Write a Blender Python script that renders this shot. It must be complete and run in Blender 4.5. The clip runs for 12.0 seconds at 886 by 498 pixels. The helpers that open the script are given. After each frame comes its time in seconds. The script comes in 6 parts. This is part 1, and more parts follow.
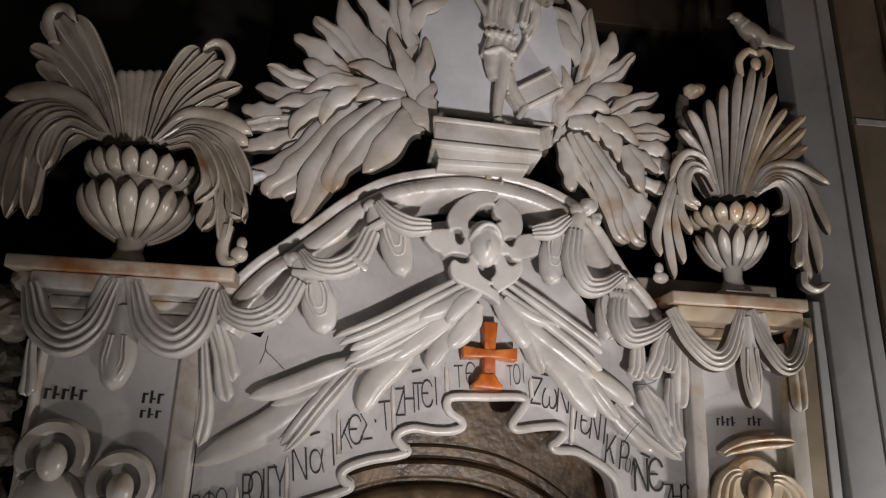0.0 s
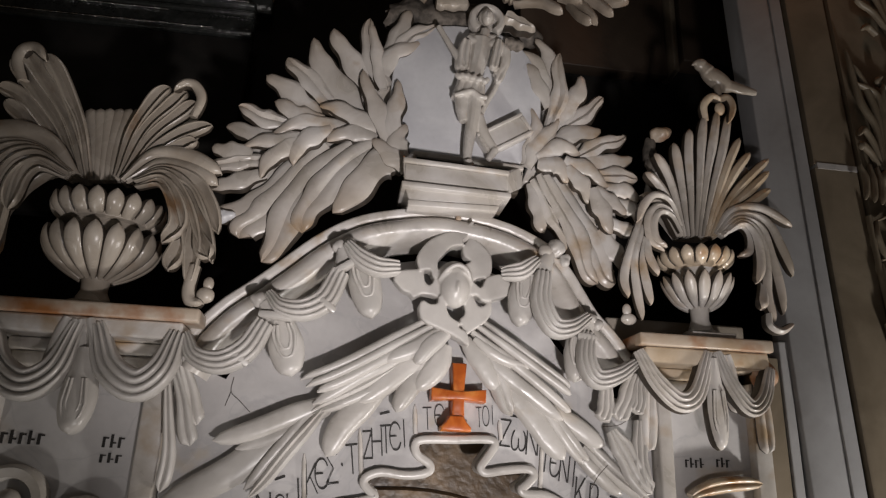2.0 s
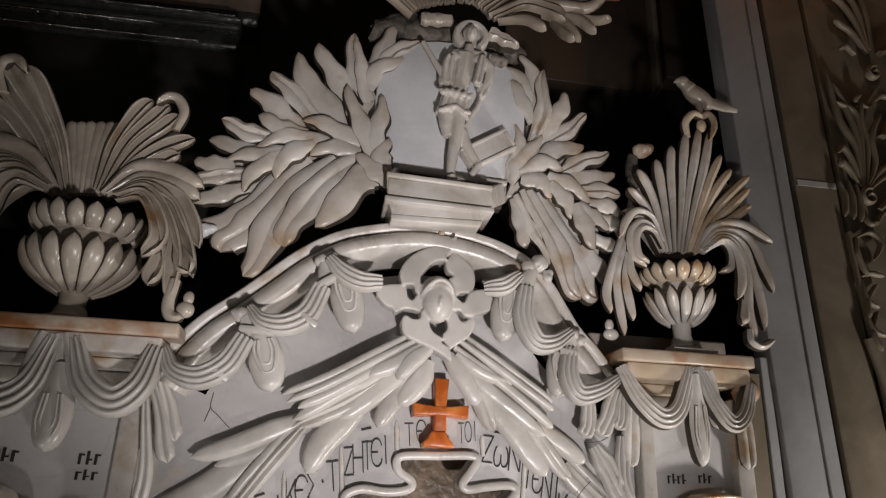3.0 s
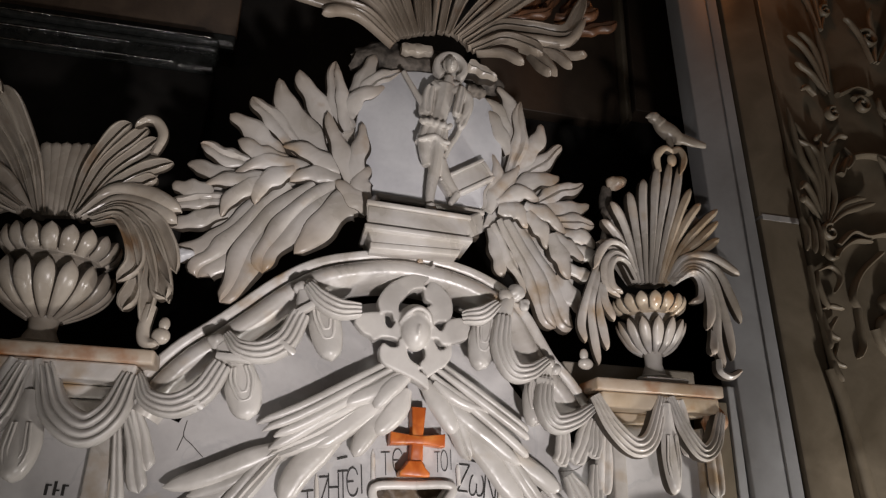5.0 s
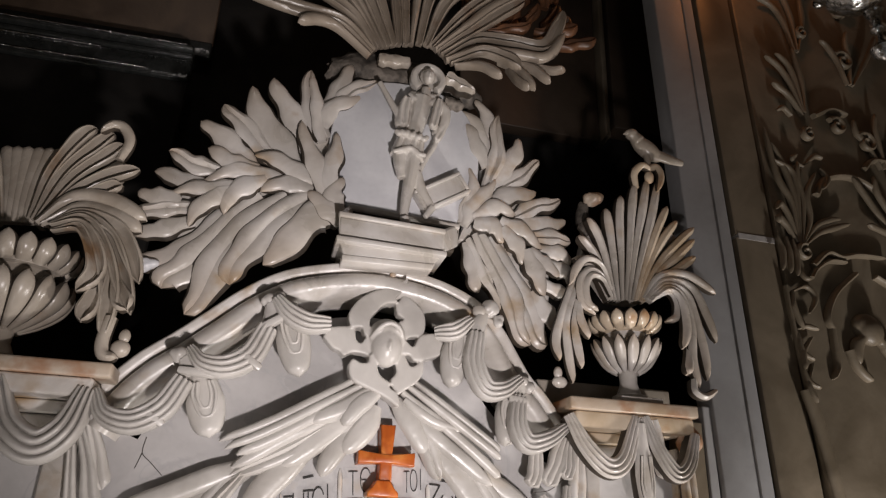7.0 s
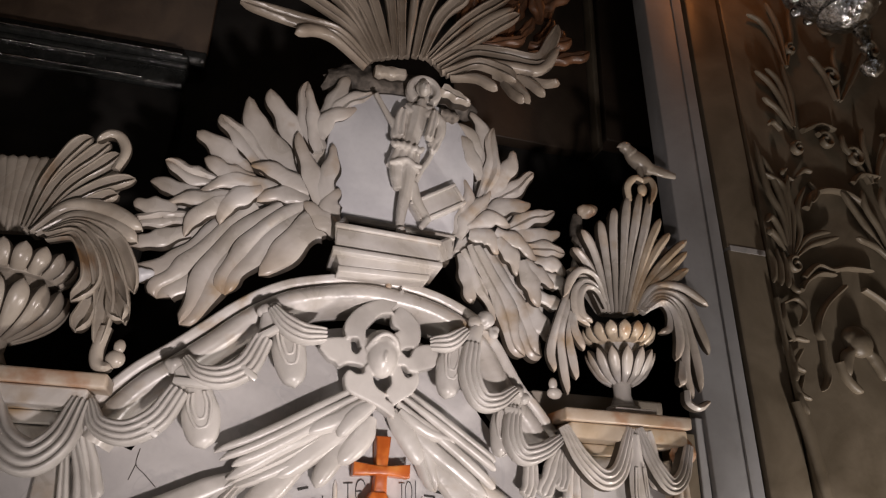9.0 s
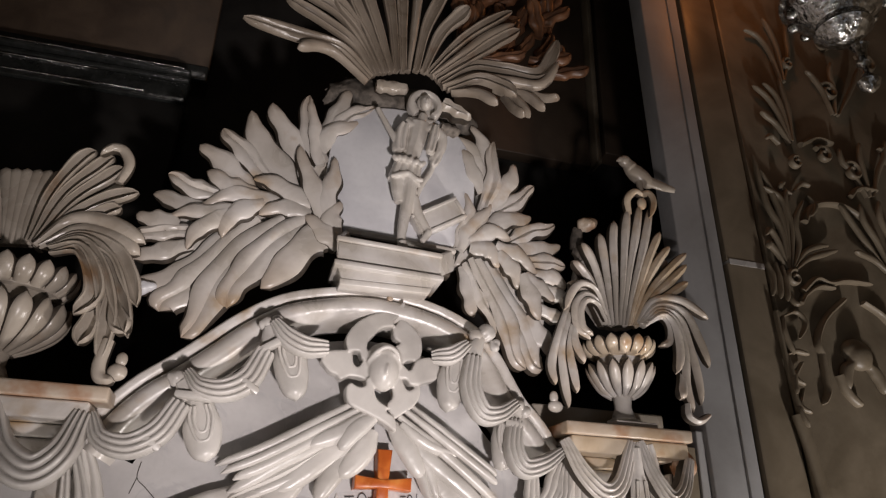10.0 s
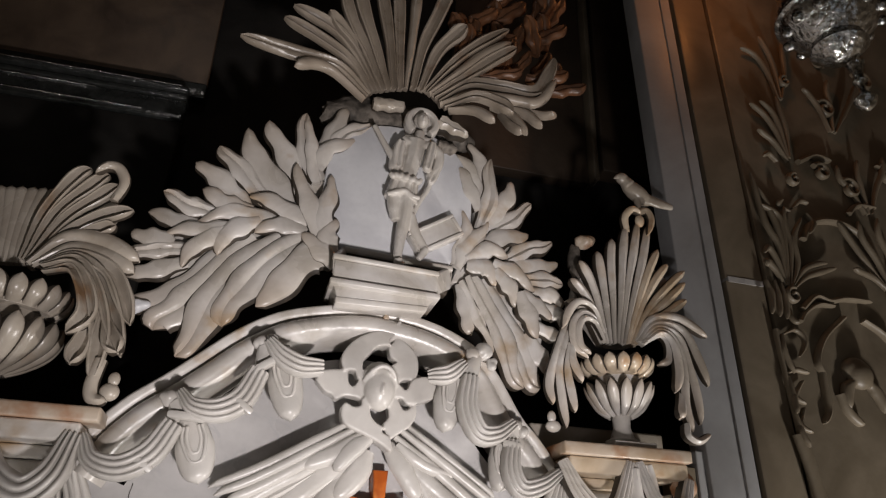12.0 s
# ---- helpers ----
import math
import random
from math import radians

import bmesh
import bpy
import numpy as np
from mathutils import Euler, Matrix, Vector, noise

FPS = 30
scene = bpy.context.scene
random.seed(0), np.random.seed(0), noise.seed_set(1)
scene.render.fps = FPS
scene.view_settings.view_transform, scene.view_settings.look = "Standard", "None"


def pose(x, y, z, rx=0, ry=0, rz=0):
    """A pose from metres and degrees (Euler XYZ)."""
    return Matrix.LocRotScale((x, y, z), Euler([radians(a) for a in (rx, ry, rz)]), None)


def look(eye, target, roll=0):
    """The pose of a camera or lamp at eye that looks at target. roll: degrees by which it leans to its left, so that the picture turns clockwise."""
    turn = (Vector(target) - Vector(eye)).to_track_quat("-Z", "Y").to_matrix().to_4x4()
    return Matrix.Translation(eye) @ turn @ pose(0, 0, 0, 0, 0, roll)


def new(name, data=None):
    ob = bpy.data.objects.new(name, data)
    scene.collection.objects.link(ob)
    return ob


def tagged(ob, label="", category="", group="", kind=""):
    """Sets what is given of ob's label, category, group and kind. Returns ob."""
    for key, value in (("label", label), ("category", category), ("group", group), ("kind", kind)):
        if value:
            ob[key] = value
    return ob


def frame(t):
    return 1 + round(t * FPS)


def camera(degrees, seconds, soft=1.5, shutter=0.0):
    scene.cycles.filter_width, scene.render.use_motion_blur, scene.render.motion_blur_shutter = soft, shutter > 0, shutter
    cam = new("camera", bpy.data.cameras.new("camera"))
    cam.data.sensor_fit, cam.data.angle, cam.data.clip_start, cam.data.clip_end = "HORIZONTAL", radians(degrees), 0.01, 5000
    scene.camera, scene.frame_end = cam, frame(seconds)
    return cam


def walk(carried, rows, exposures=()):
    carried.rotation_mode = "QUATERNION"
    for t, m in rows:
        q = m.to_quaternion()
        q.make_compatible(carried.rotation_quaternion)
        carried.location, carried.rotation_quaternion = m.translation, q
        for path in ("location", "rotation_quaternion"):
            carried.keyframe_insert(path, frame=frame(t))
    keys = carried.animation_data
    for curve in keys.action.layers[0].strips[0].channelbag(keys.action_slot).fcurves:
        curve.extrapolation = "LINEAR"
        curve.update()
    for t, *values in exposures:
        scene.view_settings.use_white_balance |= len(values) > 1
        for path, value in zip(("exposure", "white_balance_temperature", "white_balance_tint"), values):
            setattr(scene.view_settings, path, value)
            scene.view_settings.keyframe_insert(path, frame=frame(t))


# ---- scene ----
cam = camera(66.2, 12.0, 1.25)
PATH = [
    (0, (-0.247, -1.41, 1.908), (-0.03, 0.507, 2.438), 2.4),
    (0.5, (-0.248, -1.416, 1.919), (-0.023, 0.494, 2.469), 2.3),
    (1, (-0.243, -1.42, 1.925), (-0.009, 0.482, 2.497), 2.3),
    (1.5, (-0.234, -1.42, 1.922), (0.018, 0.47, 2.526), 2.2),
    (2, (-0.227, -1.421, 1.926), (0.041, 0.461, 2.547), 2.2),
    (2.5, (-0.221, -1.419, 1.928), (0.062, 0.454, 2.57), 2.2),
    (3, (-0.217, -1.422, 1.93), (0.083, 0.442, 2.589), 2.1),
    (5, (-0.252, -1.433, 1.941), (0.147, 0.391, 2.66), 1.9),
    (5.5, (-0.247, -1.43, 1.948), (0.174, 0.383, 2.679), 1.9),
    (6, (-0.239, -1.421, 1.948), (0.197, 0.382, 2.694), 1.9),
    (6.5, (-0.234, -1.416, 1.95), (0.208, 0.382, 2.706), 2.1),
    (7, (-0.231, -1.411, 1.951), (0.217, 0.384, 2.711), 2.2),
    (9, (-0.247, -1.413, 1.951), (0.229, 0.363, 2.739), 2.1),
    (9.5, (-0.249, -1.419, 1.954), (0.225, 0.351, 2.754), 2.1),
    (10, (-0.255, -1.418, 1.95), (0.221, 0.343, 2.771), 2.1),
    (10.5, (-0.25, -1.422, 1.955), (0.221, 0.334, 2.787), 2.1),
    (11, (-0.25, -1.418, 1.951), (0.223, 0.328, 2.804), 2.0),
    (11.5, (-0.251, -1.416, 1.958), (0.224, 0.327, 2.815), 2.1),
    (12, (-0.248, -1.414, 1.958), (0.223, 0.328, 2.821), 2.1),
]
walk(cam, [(t, look(eye, target, roll)) for t, eye, target, roll in PATH], [(0, 0.09, 6500, 10), (3, 0.15, 6500, 10), (6, 0.28, 6500, 10), (7, 0.33, 6600, 12), (9, 0.36, 6800, 15), (9.5, 0.36, 6760, 14), (10, 0.36, 6660, 13), (11, 0.36, 6560, 11), (12, 0.36, 6500, 10)])

# ---- light ----
world = bpy.data.worlds.new("world")
world.use_nodes = True
world.node_tree.nodes["Background"].inputs[0].default_value = (0.5, 0.55, 0.7, 1)
world.node_tree.nodes["Background"].inputs[1].default_value = 0.012
scene.world = world


def area_lamp(name, eye, target, size, power, colour):
    data = bpy.data.lights.new(name, "AREA")
    data.shape, data.size, data.energy, data.color = "DISK", size, power, colour
    ob = new(name, data)
    ob.matrix_world = look(eye, target)
    return ob


key = bpy.data.lights.new("lamp_below_doorway", "SPOT")
key.energy, key.color, key.shadow_soft_size, key.spot_size, key.spot_blend = 80, (1.0, 0.935, 0.92), 0.045, radians(58), 1.0
new("lamp_below_doorway", key).matrix_world = look((0.12, -1.5, 1.40), (-0.05, 0, 2.42))
area_lamp("doorway_daylight", (0.1, -2.9, 1.5), (0, 0, 2.4), 0.8, 1.0, (0.86, 0.92, 1.0))
above = bpy.data.lights.new("hanging_lamps_light", "POINT")
above.energy, above.color, above.shadow_soft_size = 1.6, (1.0, 0.94, 0.88), 0.045
new("hanging_lamps_light", above).location = (-0.5, -0.95, 3.85)
# unseen fill lamps added low on both sides to brighten the lower corners
for x, y, z, power in ((-1.0, -0.75, 0.95, 6), (1.12, -0.5, 1.2, 38)):
    side_fill = bpy.data.lights.new("candle_light", "POINT")
    side_fill.energy, side_fill.color, side_fill.shadow_soft_size = power, (1.0, 0.95, 0.9), 0.05
    new("candle_light", side_fill).location = (x, y, z)
glow = bpy.data.lights.new("red_oil_lamp_light", "POINT")
glow.energy, glow.color, glow.shadow_soft_size = 1.0, (1.0, 0.34, 0.09), 0.04
new("red_oil_lamp_light", glow).location = (0.84, -0.34, 3.66)


# ---- materials ----
def material(name, base, rough=0.4, metal=0.0, second=None, grain=6.0, stain=None, stain_at=0.62, bump=0.07, fine=70.0, spec=0.5, vein=None, chisel=0.16, tip=None):
    """Two scales of tone, an optional stain with a shape of its own, fine relief."""
    m = bpy.data.materials.new(name)
    m.use_nodes = True
    n, l = m.node_tree.nodes, m.node_tree.links
    b = n["Principled BSDF"]
    b.inputs["Roughness"].default_value, b.inputs["Metallic"].default_value = rough, metal
    b.inputs["Specular IOR Level"].default_value = spec
    pos = n.new("ShaderNodeNewGeometry")
    big, small = n.new("ShaderNodeTexNoise"), n.new("ShaderNodeTexNoise")
    big.inputs["Scale"].default_value, big.inputs["Detail"].default_value, big.inputs["Distortion"].default_value = grain, 6, 0.8
    small.inputs["Scale"].default_value, small.inputs["Detail"].default_value = fine, 4
    for t in (big, small):
        l.new(pos.outputs["Position"], t.inputs["Vector"])
    ramp = n.new("ShaderNodeValToRGB")
    ramp.color_ramp.elements[0].position, ramp.color_ramp.elements[1].position = 0.35, 0.65
    second = second or tuple(c * 0.75 for c in base)
    ramp.color_ramp.elements[0].color, ramp.color_ramp.elements[1].color = (*second, 1), (*base, 1)
    l.new(big.outputs["Fac"], ramp.inputs["Fac"])
    colour = ramp.outputs["Color"]
    info = n.new("ShaderNodeObjectInfo")
    vary = n.new("ShaderNodeHueSaturation")
    span = n.new("ShaderNodeMapRange")
    span.inputs["To Min"].default_value, span.inputs["To Max"].default_value = 0.9, 1.08
    l.new(info.outputs["Random"], span.inputs["Value"])
    l.new(span.outputs["Result"], vary.inputs["Value"])
    l.new(colour, vary.inputs["Color"])
    colour = vary.outputs["Color"]
    mix = n.new("ShaderNodeMix")
    mix.data_type, mix.blend_type = "RGBA", "MULTIPLY"
    speck = n.new("ShaderNodeMapRange")
    speck.inputs["From Min"].default_value, speck.inputs["From Max"].default_value = 0.3, 0.55
    speck.inputs["To Min"].default_value, speck.inputs["To Max"].default_value = 1 - bump * 0.6, 1.0
    l.new(small.outputs["Fac"], speck.inputs["Value"])
    mix.inputs["Factor"].default_value = 1
    l.new(colour, mix.inputs["A"])
    l.new(speck.outputs["Result"], mix.inputs["B"])
    colour = mix.outputs["Result"]
    if vein:
        crack = n.new("ShaderNodeTexNoise")
        crack.inputs["Scale"].default_value, crack.inputs["Detail"].default_value, crack.inputs["Distortion"].default_value = 5.5, 5, 1.6
        l.new(pos.outputs["Position"], crack.inputs["Vector"])
        off = n.new("ShaderNodeMath")
        off.operation, off.inputs[1].default_value = "SUBTRACT", 0.5
        l.new(crack.outputs["Fac"], off.inputs[0])
        size = n.new("ShaderNodeMath")
        size.operation = "ABSOLUTE"
        l.new(off.outputs[0], size.inputs[0])
        thin = n.new("ShaderNodeMapRange")
        thin.inputs["From Min"].default_value, thin.inputs["From Max"].default_value = 0.0, 0.022
        thin.inputs["To Min"].default_value, thin.inputs["To Max"].default_value = 0.35, 0.0
        l.new(size.outputs[0], thin.inputs["Value"])
        lay = n.new("ShaderNodeMix")
        lay.data_type = "RGBA"
        l.new(thin.outputs["Result"], lay.inputs["Factor"])
        l.new(colour, lay.inputs["A"])
        lay.inputs["B"].default_value = (*vein, 1)
        colour = lay.outputs["Result"]
    if stain:
        spot = n.new("ShaderNodeTexNoise")
        spot.inputs["Scale"].default_value, spot.inputs["Detail"].default_value = 9, 5
        l.new(pos.outputs["Position"], spot.inputs["Vector"])
        edge = n.new("ShaderNodeMapRange")
        edge.inputs["From Min"].default_value, edge.inputs["From Max"].default_value = stain_at, stain_at + 0.14
        l.new(spot.outputs["Fac"], edge.inputs["Value"])
        over = n.new("ShaderNodeMix")
        over.data_type = "RGBA"
        l.new(edge.outputs["Result"], over.inputs["Factor"])
        l.new(colour, over.inputs["A"])
        over.inputs["B"].default_value = (*stain, 1)
        colour = over.outputs["Result"]
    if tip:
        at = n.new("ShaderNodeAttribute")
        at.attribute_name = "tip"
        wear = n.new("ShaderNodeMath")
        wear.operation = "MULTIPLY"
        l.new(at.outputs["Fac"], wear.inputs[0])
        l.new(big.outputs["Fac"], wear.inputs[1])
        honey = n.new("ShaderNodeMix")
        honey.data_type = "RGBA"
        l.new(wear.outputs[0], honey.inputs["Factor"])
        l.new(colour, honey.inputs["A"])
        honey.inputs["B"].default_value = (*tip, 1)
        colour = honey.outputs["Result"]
    l.new(colour, b.inputs["Base Color"])
    r = n.new("ShaderNodeMapRange")
    r.inputs["To Min"].default_value, r.inputs["To Max"].default_value = max(0.05, rough - 0.1), min(1, rough + 0.15)
    l.new(big.outputs["Fac"], r.inputs["Value"])
    l.new(r.outputs["Result"], b.inputs["Roughness"])
    bm_ = n.new("ShaderNodeBump")
    bm_.inputs["Strength"].default_value, bm_.inputs["Distance"].default_value = bump, 0.004
    l.new(small.outputs["Fac"], bm_.inputs["Height"])
    wide = n.new("ShaderNodeTexNoise")
    wide.inputs["Scale"].default_value, wide.inputs["Detail"].default_value = 28, 2
    l.new(pos.outputs["Position"], wide.inputs["Vector"])
    tool = n.new("ShaderNodeBump")
    tool.inputs["Strength"].default_value, tool.inputs["Distance"].default_value = chisel, 0.012
    l.new(wide.outputs["Fac"], tool.inputs["Height"])
    l.new(bm_.outputs["Normal"], tool.inputs["Normal"])
    l.new(tool.outputs["Normal"], b.inputs["Normal"])
    return m


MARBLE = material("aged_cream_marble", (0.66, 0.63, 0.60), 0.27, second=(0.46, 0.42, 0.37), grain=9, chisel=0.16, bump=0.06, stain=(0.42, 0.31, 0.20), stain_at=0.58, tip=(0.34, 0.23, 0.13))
WHITE = material("grey_white_carved_marble", (0.54, 0.515, 0.485), 0.3, second=(0.41, 0.385, 0.355), grain=7, chisel=0.15, bump=0.06, stain=(0.46, 0.40, 0.33), stain_at=0.66)
# browner and darker than the other cream marbles
BROWNED = material("dark_brown_cream_marble", (0.36, 0.305, 0.25), 0.28, second=(0.24, 0.195, 0.15), grain=8, stain=(0.2, 0.11, 0.06), stain_at=0.6, chisel=0.2)
PALE = material("pale_cream_marble", (0.64, 0.605, 0.56), 0.22, second=(0.50, 0.46, 0.41), grain=16, chisel=0.2)
SLAB = material("white_veined_marble_slab", (0.62, 0.60, 0.59), 0.28, second=(0.46, 0.445, 0.44), grain=4, stain=(0.45, 0.38, 0.29), stain_at=0.66, vein=(0.36, 0.36, 0.37), chisel=0.08)
PLAQUE = material("pale_grey_white_marble", (0.76, 0.76, 0.775), 0.3, second=(0.60, 0.60, 0.625), grain=5, stain=(0.5, 0.44, 0.36), stain_at=0.68, chisel=0.08)
CREAM = material("honey_stained_marble", (0.62, 0.53, 0.42), 0.22, second=(0.5, 0.39, 0.27), grain=12, stain=(0.38, 0.19, 0.07), stain_at=0.6)
RUSTY = material("rust_stained_marble", (0.58, 0.51, 0.43), 0.35, second=(0.42, 0.31, 0.21), grain=8, stain=(0.30, 0.125, 0.045), stain_at=0.5)
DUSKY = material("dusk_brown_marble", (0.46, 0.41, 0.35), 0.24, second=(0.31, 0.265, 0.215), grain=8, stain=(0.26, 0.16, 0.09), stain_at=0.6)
GREY = material("blue_grey_marble", (0.41, 0.41, 0.42), 0.45, second=(0.30, 0.295, 0.295), grain=3, chisel=0.05)
BROWN = material("smoke_browned_marble", (0.225, 0.185, 0.135), 0.42, second=(0.13, 0.104, 0.072), grain=5, chisel=0.08)
# near-black colour that keeps the unlit recess and gaps dark
NEAR_BLACK = material("near_black_stone", (0.022, 0.02, 0.018), 0.85, second=(0.012, 0.011, 0.01), spec=0.2)
ROCK = material("rough_broken_stone", (0.22, 0.19, 0.16), 0.7, second=(0.07, 0.06, 0.05), grain=22, bump=0.9, fine=60)
RUBBLE = material("pale_crumbling_stone", (0.42, 0.37, 0.31), 0.7, second=(0.2, 0.165, 0.13), grain=18, stain=(0.12, 0.08, 0.05), stain_at=0.56, bump=0.6, fine=90)
VAULT = material("brown_mottled_vault_stone", (0.20, 0.13, 0.07), 0.35, second=(0.075, 0.048, 0.026), grain=14, stain=(0.34, 0.25, 0.19), stain_at=0.66, bump=0.4)
ORANGE = material("orange_painted_stone", (0.62, 0.17, 0.03), 0.3, second=(0.42, 0.09, 0.015), grain=25, stain=(0.72, 0.36, 0.10), stain_at=0.55)
INK = material("black_letter_inlay", (0.025, 0.022, 0.02), 0.6)
GLASSY = material("dark_varnished_frame", (0.02, 0.022, 0.021), 0.12, second=(0.035, 0.037, 0.035), grain=30, bump=0.3)
CANVAS = material("smoke_darkened_painting", (0.11, 0.075, 0.05), 0.45, second=(0.06, 0.04, 0.028), grain=7)
SILVER = material("chased_silver", (0.8, 0.8, 0.79), 0.12, 1.0, second=(0.4, 0.4, 0.39), grain=40, bump=0.7, fine=110, chisel=0.9)
PANEL = material("brown_hanging_panel", (0.065, 0.045, 0.03), 0.5, second=(0.04, 0.028, 0.02), grain=4)
# dark tone for grime and, between carved leaves, painted-in shade
GRIME_SHADE = material("grime_and_shade_dark", (0.06, 0.045, 0.032), 0.6, second=(0.03, 0.023, 0.017), grain=30)
DARKRUST = material("rust_red_stained_stone", (0.19, 0.085, 0.04), 0.35, second=(0.09, 0.045, 0.026), grain=18)


# ---- builders ----
def mesh_of(name, verts, faces, mat, smooth=True):
    me = bpy.data.meshes.new(name)
    me.from_pydata([tuple(v) for v in verts], [], faces)
    bm = bmesh.new()
    bm.from_mesh(me)
    bmesh.ops.recalc_face_normals(bm, faces=bm.faces[:])
    bm.to_mesh(me)
    bm.free()
    me.materials.append(mat)
    if smooth:
        me.polygons.foreach_set("use_smooth", [True] * len(me.polygons))
        me.set_sharp_from_angle(angle=radians(50))
    return me


def part(name, geo, mat, parent=None, label="", smooth=True):
    """geo: (verts, faces) in world metres; one mesh object under a thing or a part."""
    me = mesh_of(name, geo[0], geo[1], mat, smooth)
    # leaf flanks take the dark tone, a painted outline of grime and shade
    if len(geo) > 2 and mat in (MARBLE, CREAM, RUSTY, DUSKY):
        me.materials.append(GRIME_SHADE)
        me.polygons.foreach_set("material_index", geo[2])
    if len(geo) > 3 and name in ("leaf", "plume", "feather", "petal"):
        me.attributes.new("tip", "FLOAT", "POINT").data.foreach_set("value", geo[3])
    ob = new(name, me)
    if parent:
        ob.parent = parent
    if label:
        ob["label"] = label
    return ob


def fused(geo, voxel=0.003, rounds=3):
    """One carved body: overlapping pieces melted together and eased."""
    me = bpy.data.meshes.new("raw")
    me.from_pydata([tuple(v) for v in geo[0]], [], geo[1])
    bm = bmesh.new()
    bm.from_mesh(me)
    bmesh.ops.recalc_face_normals(bm, faces=bm.faces[:])
    bm.to_mesh(me)
    bm.free()
    ob = new("raw", me)
    melt = ob.modifiers.new("melt", "REMESH")
    melt.mode, melt.voxel_size = "VOXEL", voxel
    ease = ob.modifiers.new("ease", "SMOOTH")
    ease.factor, ease.iterations = 0.5, rounds
    done = bpy.data.meshes.new_from_object(ob.evaluated_get(bpy.context.evaluated_depsgraph_get()))
    bpy.data.objects.remove(ob)
    return [v.co.copy() for v in done.vertices], [tuple(p.vertices) for p in done.polygons]


def thing(name, label, category, group="", kind=""):
    return tagged(new(name), label, category, group, kind)


def join(*geos):
    verts, faces = [], []
    for v, f, *_ in geos:
        k = len(verts)
        verts += list(v)
        faces += [tuple(i + k for i in p) for p in f]
    return verts, faces


def bezier(pts, n):
    """n + 1 places along the Bezier curve of the control points."""
    pts = [np.array(p, float) for p in pts]
    out = []
    for i in range(n + 1):
        q, u = pts, i / n
        while len(q) > 1:
            q = [a * (1 - u) + b * u for a, b in zip(q, q[1:])]
        out.append(q[0])
    return out


def spline(pts, n):
    """n + 1 places on a smooth curve through the points."""
    p = [np.array(a, float) for a in pts]
    p = [2 * p[0] - p[1]] + p + [2 * p[-1] - p[-2]]
    out = []
    for i in range(n + 1):
        s = i / n * (len(p) - 3)
        k = min(int(s), len(p) - 4)
        u = s - k
        a, b, c, d = p[k:k + 4]
        out.append(0.5 * (2 * b + (c - a) * u + (2 * a - 5 * b + 4 * c - d) * u * u + (3 * b - a - 3 * c + d) * u ** 3))
    return out


def rolls(n, low=0.12):
    s = np.linspace(-1, 1, 6 * n + 1)
    return [(a, low + (1 - low) * abs(math.sin(n * math.pi * (a + 1) / 2)) ** 0.7) for a in s]


def swelled(n, deep):
    """A rounded bundle of n soft folds."""
    return [(s, (1 - deep) * math.sqrt(max(0.0, 1 - s ** 4)) + deep * h) for s, h in rolls(n, 0.15)]


SECTION = {
    "leaf": [(-1, 0.0), (-0.88, 0.42), (-0.55, 0.74), (-0.2, 0.62), (-0.06, 0.55), (0.06, 0.78), (0.3, 0.98), (0.62, 0.88), (0.88, 0.42), (1, 0.0)],
    "petal": [(-1.16, -0.5), (-0.93, 0.5), (-0.6, 0.86), (-0.15, 0.98), (0.1, 0.9), (0.6, 0.86), (0.93, 0.5), (1.16, -0.5)],
    "quill": [(-1.16, -0.5), (-0.93, 0.5), (-0.66, 0.84), (-0.45, 0.6), (-0.3, 0.86), (0, 1.0), (0.22, 0.86), (0.36, 0.58), (0.62, 0.86), (0.93, 0.5), (1.16, -0.5)],
    "crease": [(-1.16, -0.5), (-0.93, 0.5), (-0.6, 0.9), (-0.12, 0.72), (0.02, 0.45), (0.14, 0.8), (0.4, 1.15), (0.7, 0.9), (0.93, 0.5), (1.16, -0.5)],
    "plain": [(-1, 0.0), (-0.88, 0.5), (-0.6, 0.82), (0, 1.0), (0.6, 0.82), (0.88, 0.5), (1, 0.0)],
    "band": [(-1, 0.0), (-0.92, 0.6), (-0.7, 0.9), (0, 1.0), (0.7, 0.9), (0.92, 0.6), (1, 0.0)],
    "flute": [(-1, 0.3), (-0.92, 0.9), (-0.72, 1.0), (-0.4, 0.35), (0, 0.05), (0.4, 0.35), (0.72, 1.0), (0.92, 0.9), (1, 0.3)],
    "double": swelled(2, 0.5), "triple": swelled(3, 0.45), "quad": swelled(4, 0.42), "cloth": swelled(4, 0.28),
    "flat": [(-1, 0.0), (-1, 0.85), (-0.92, 1.0), (0.92, 1.0), (1, 0.85), (1, 0.0)],
}


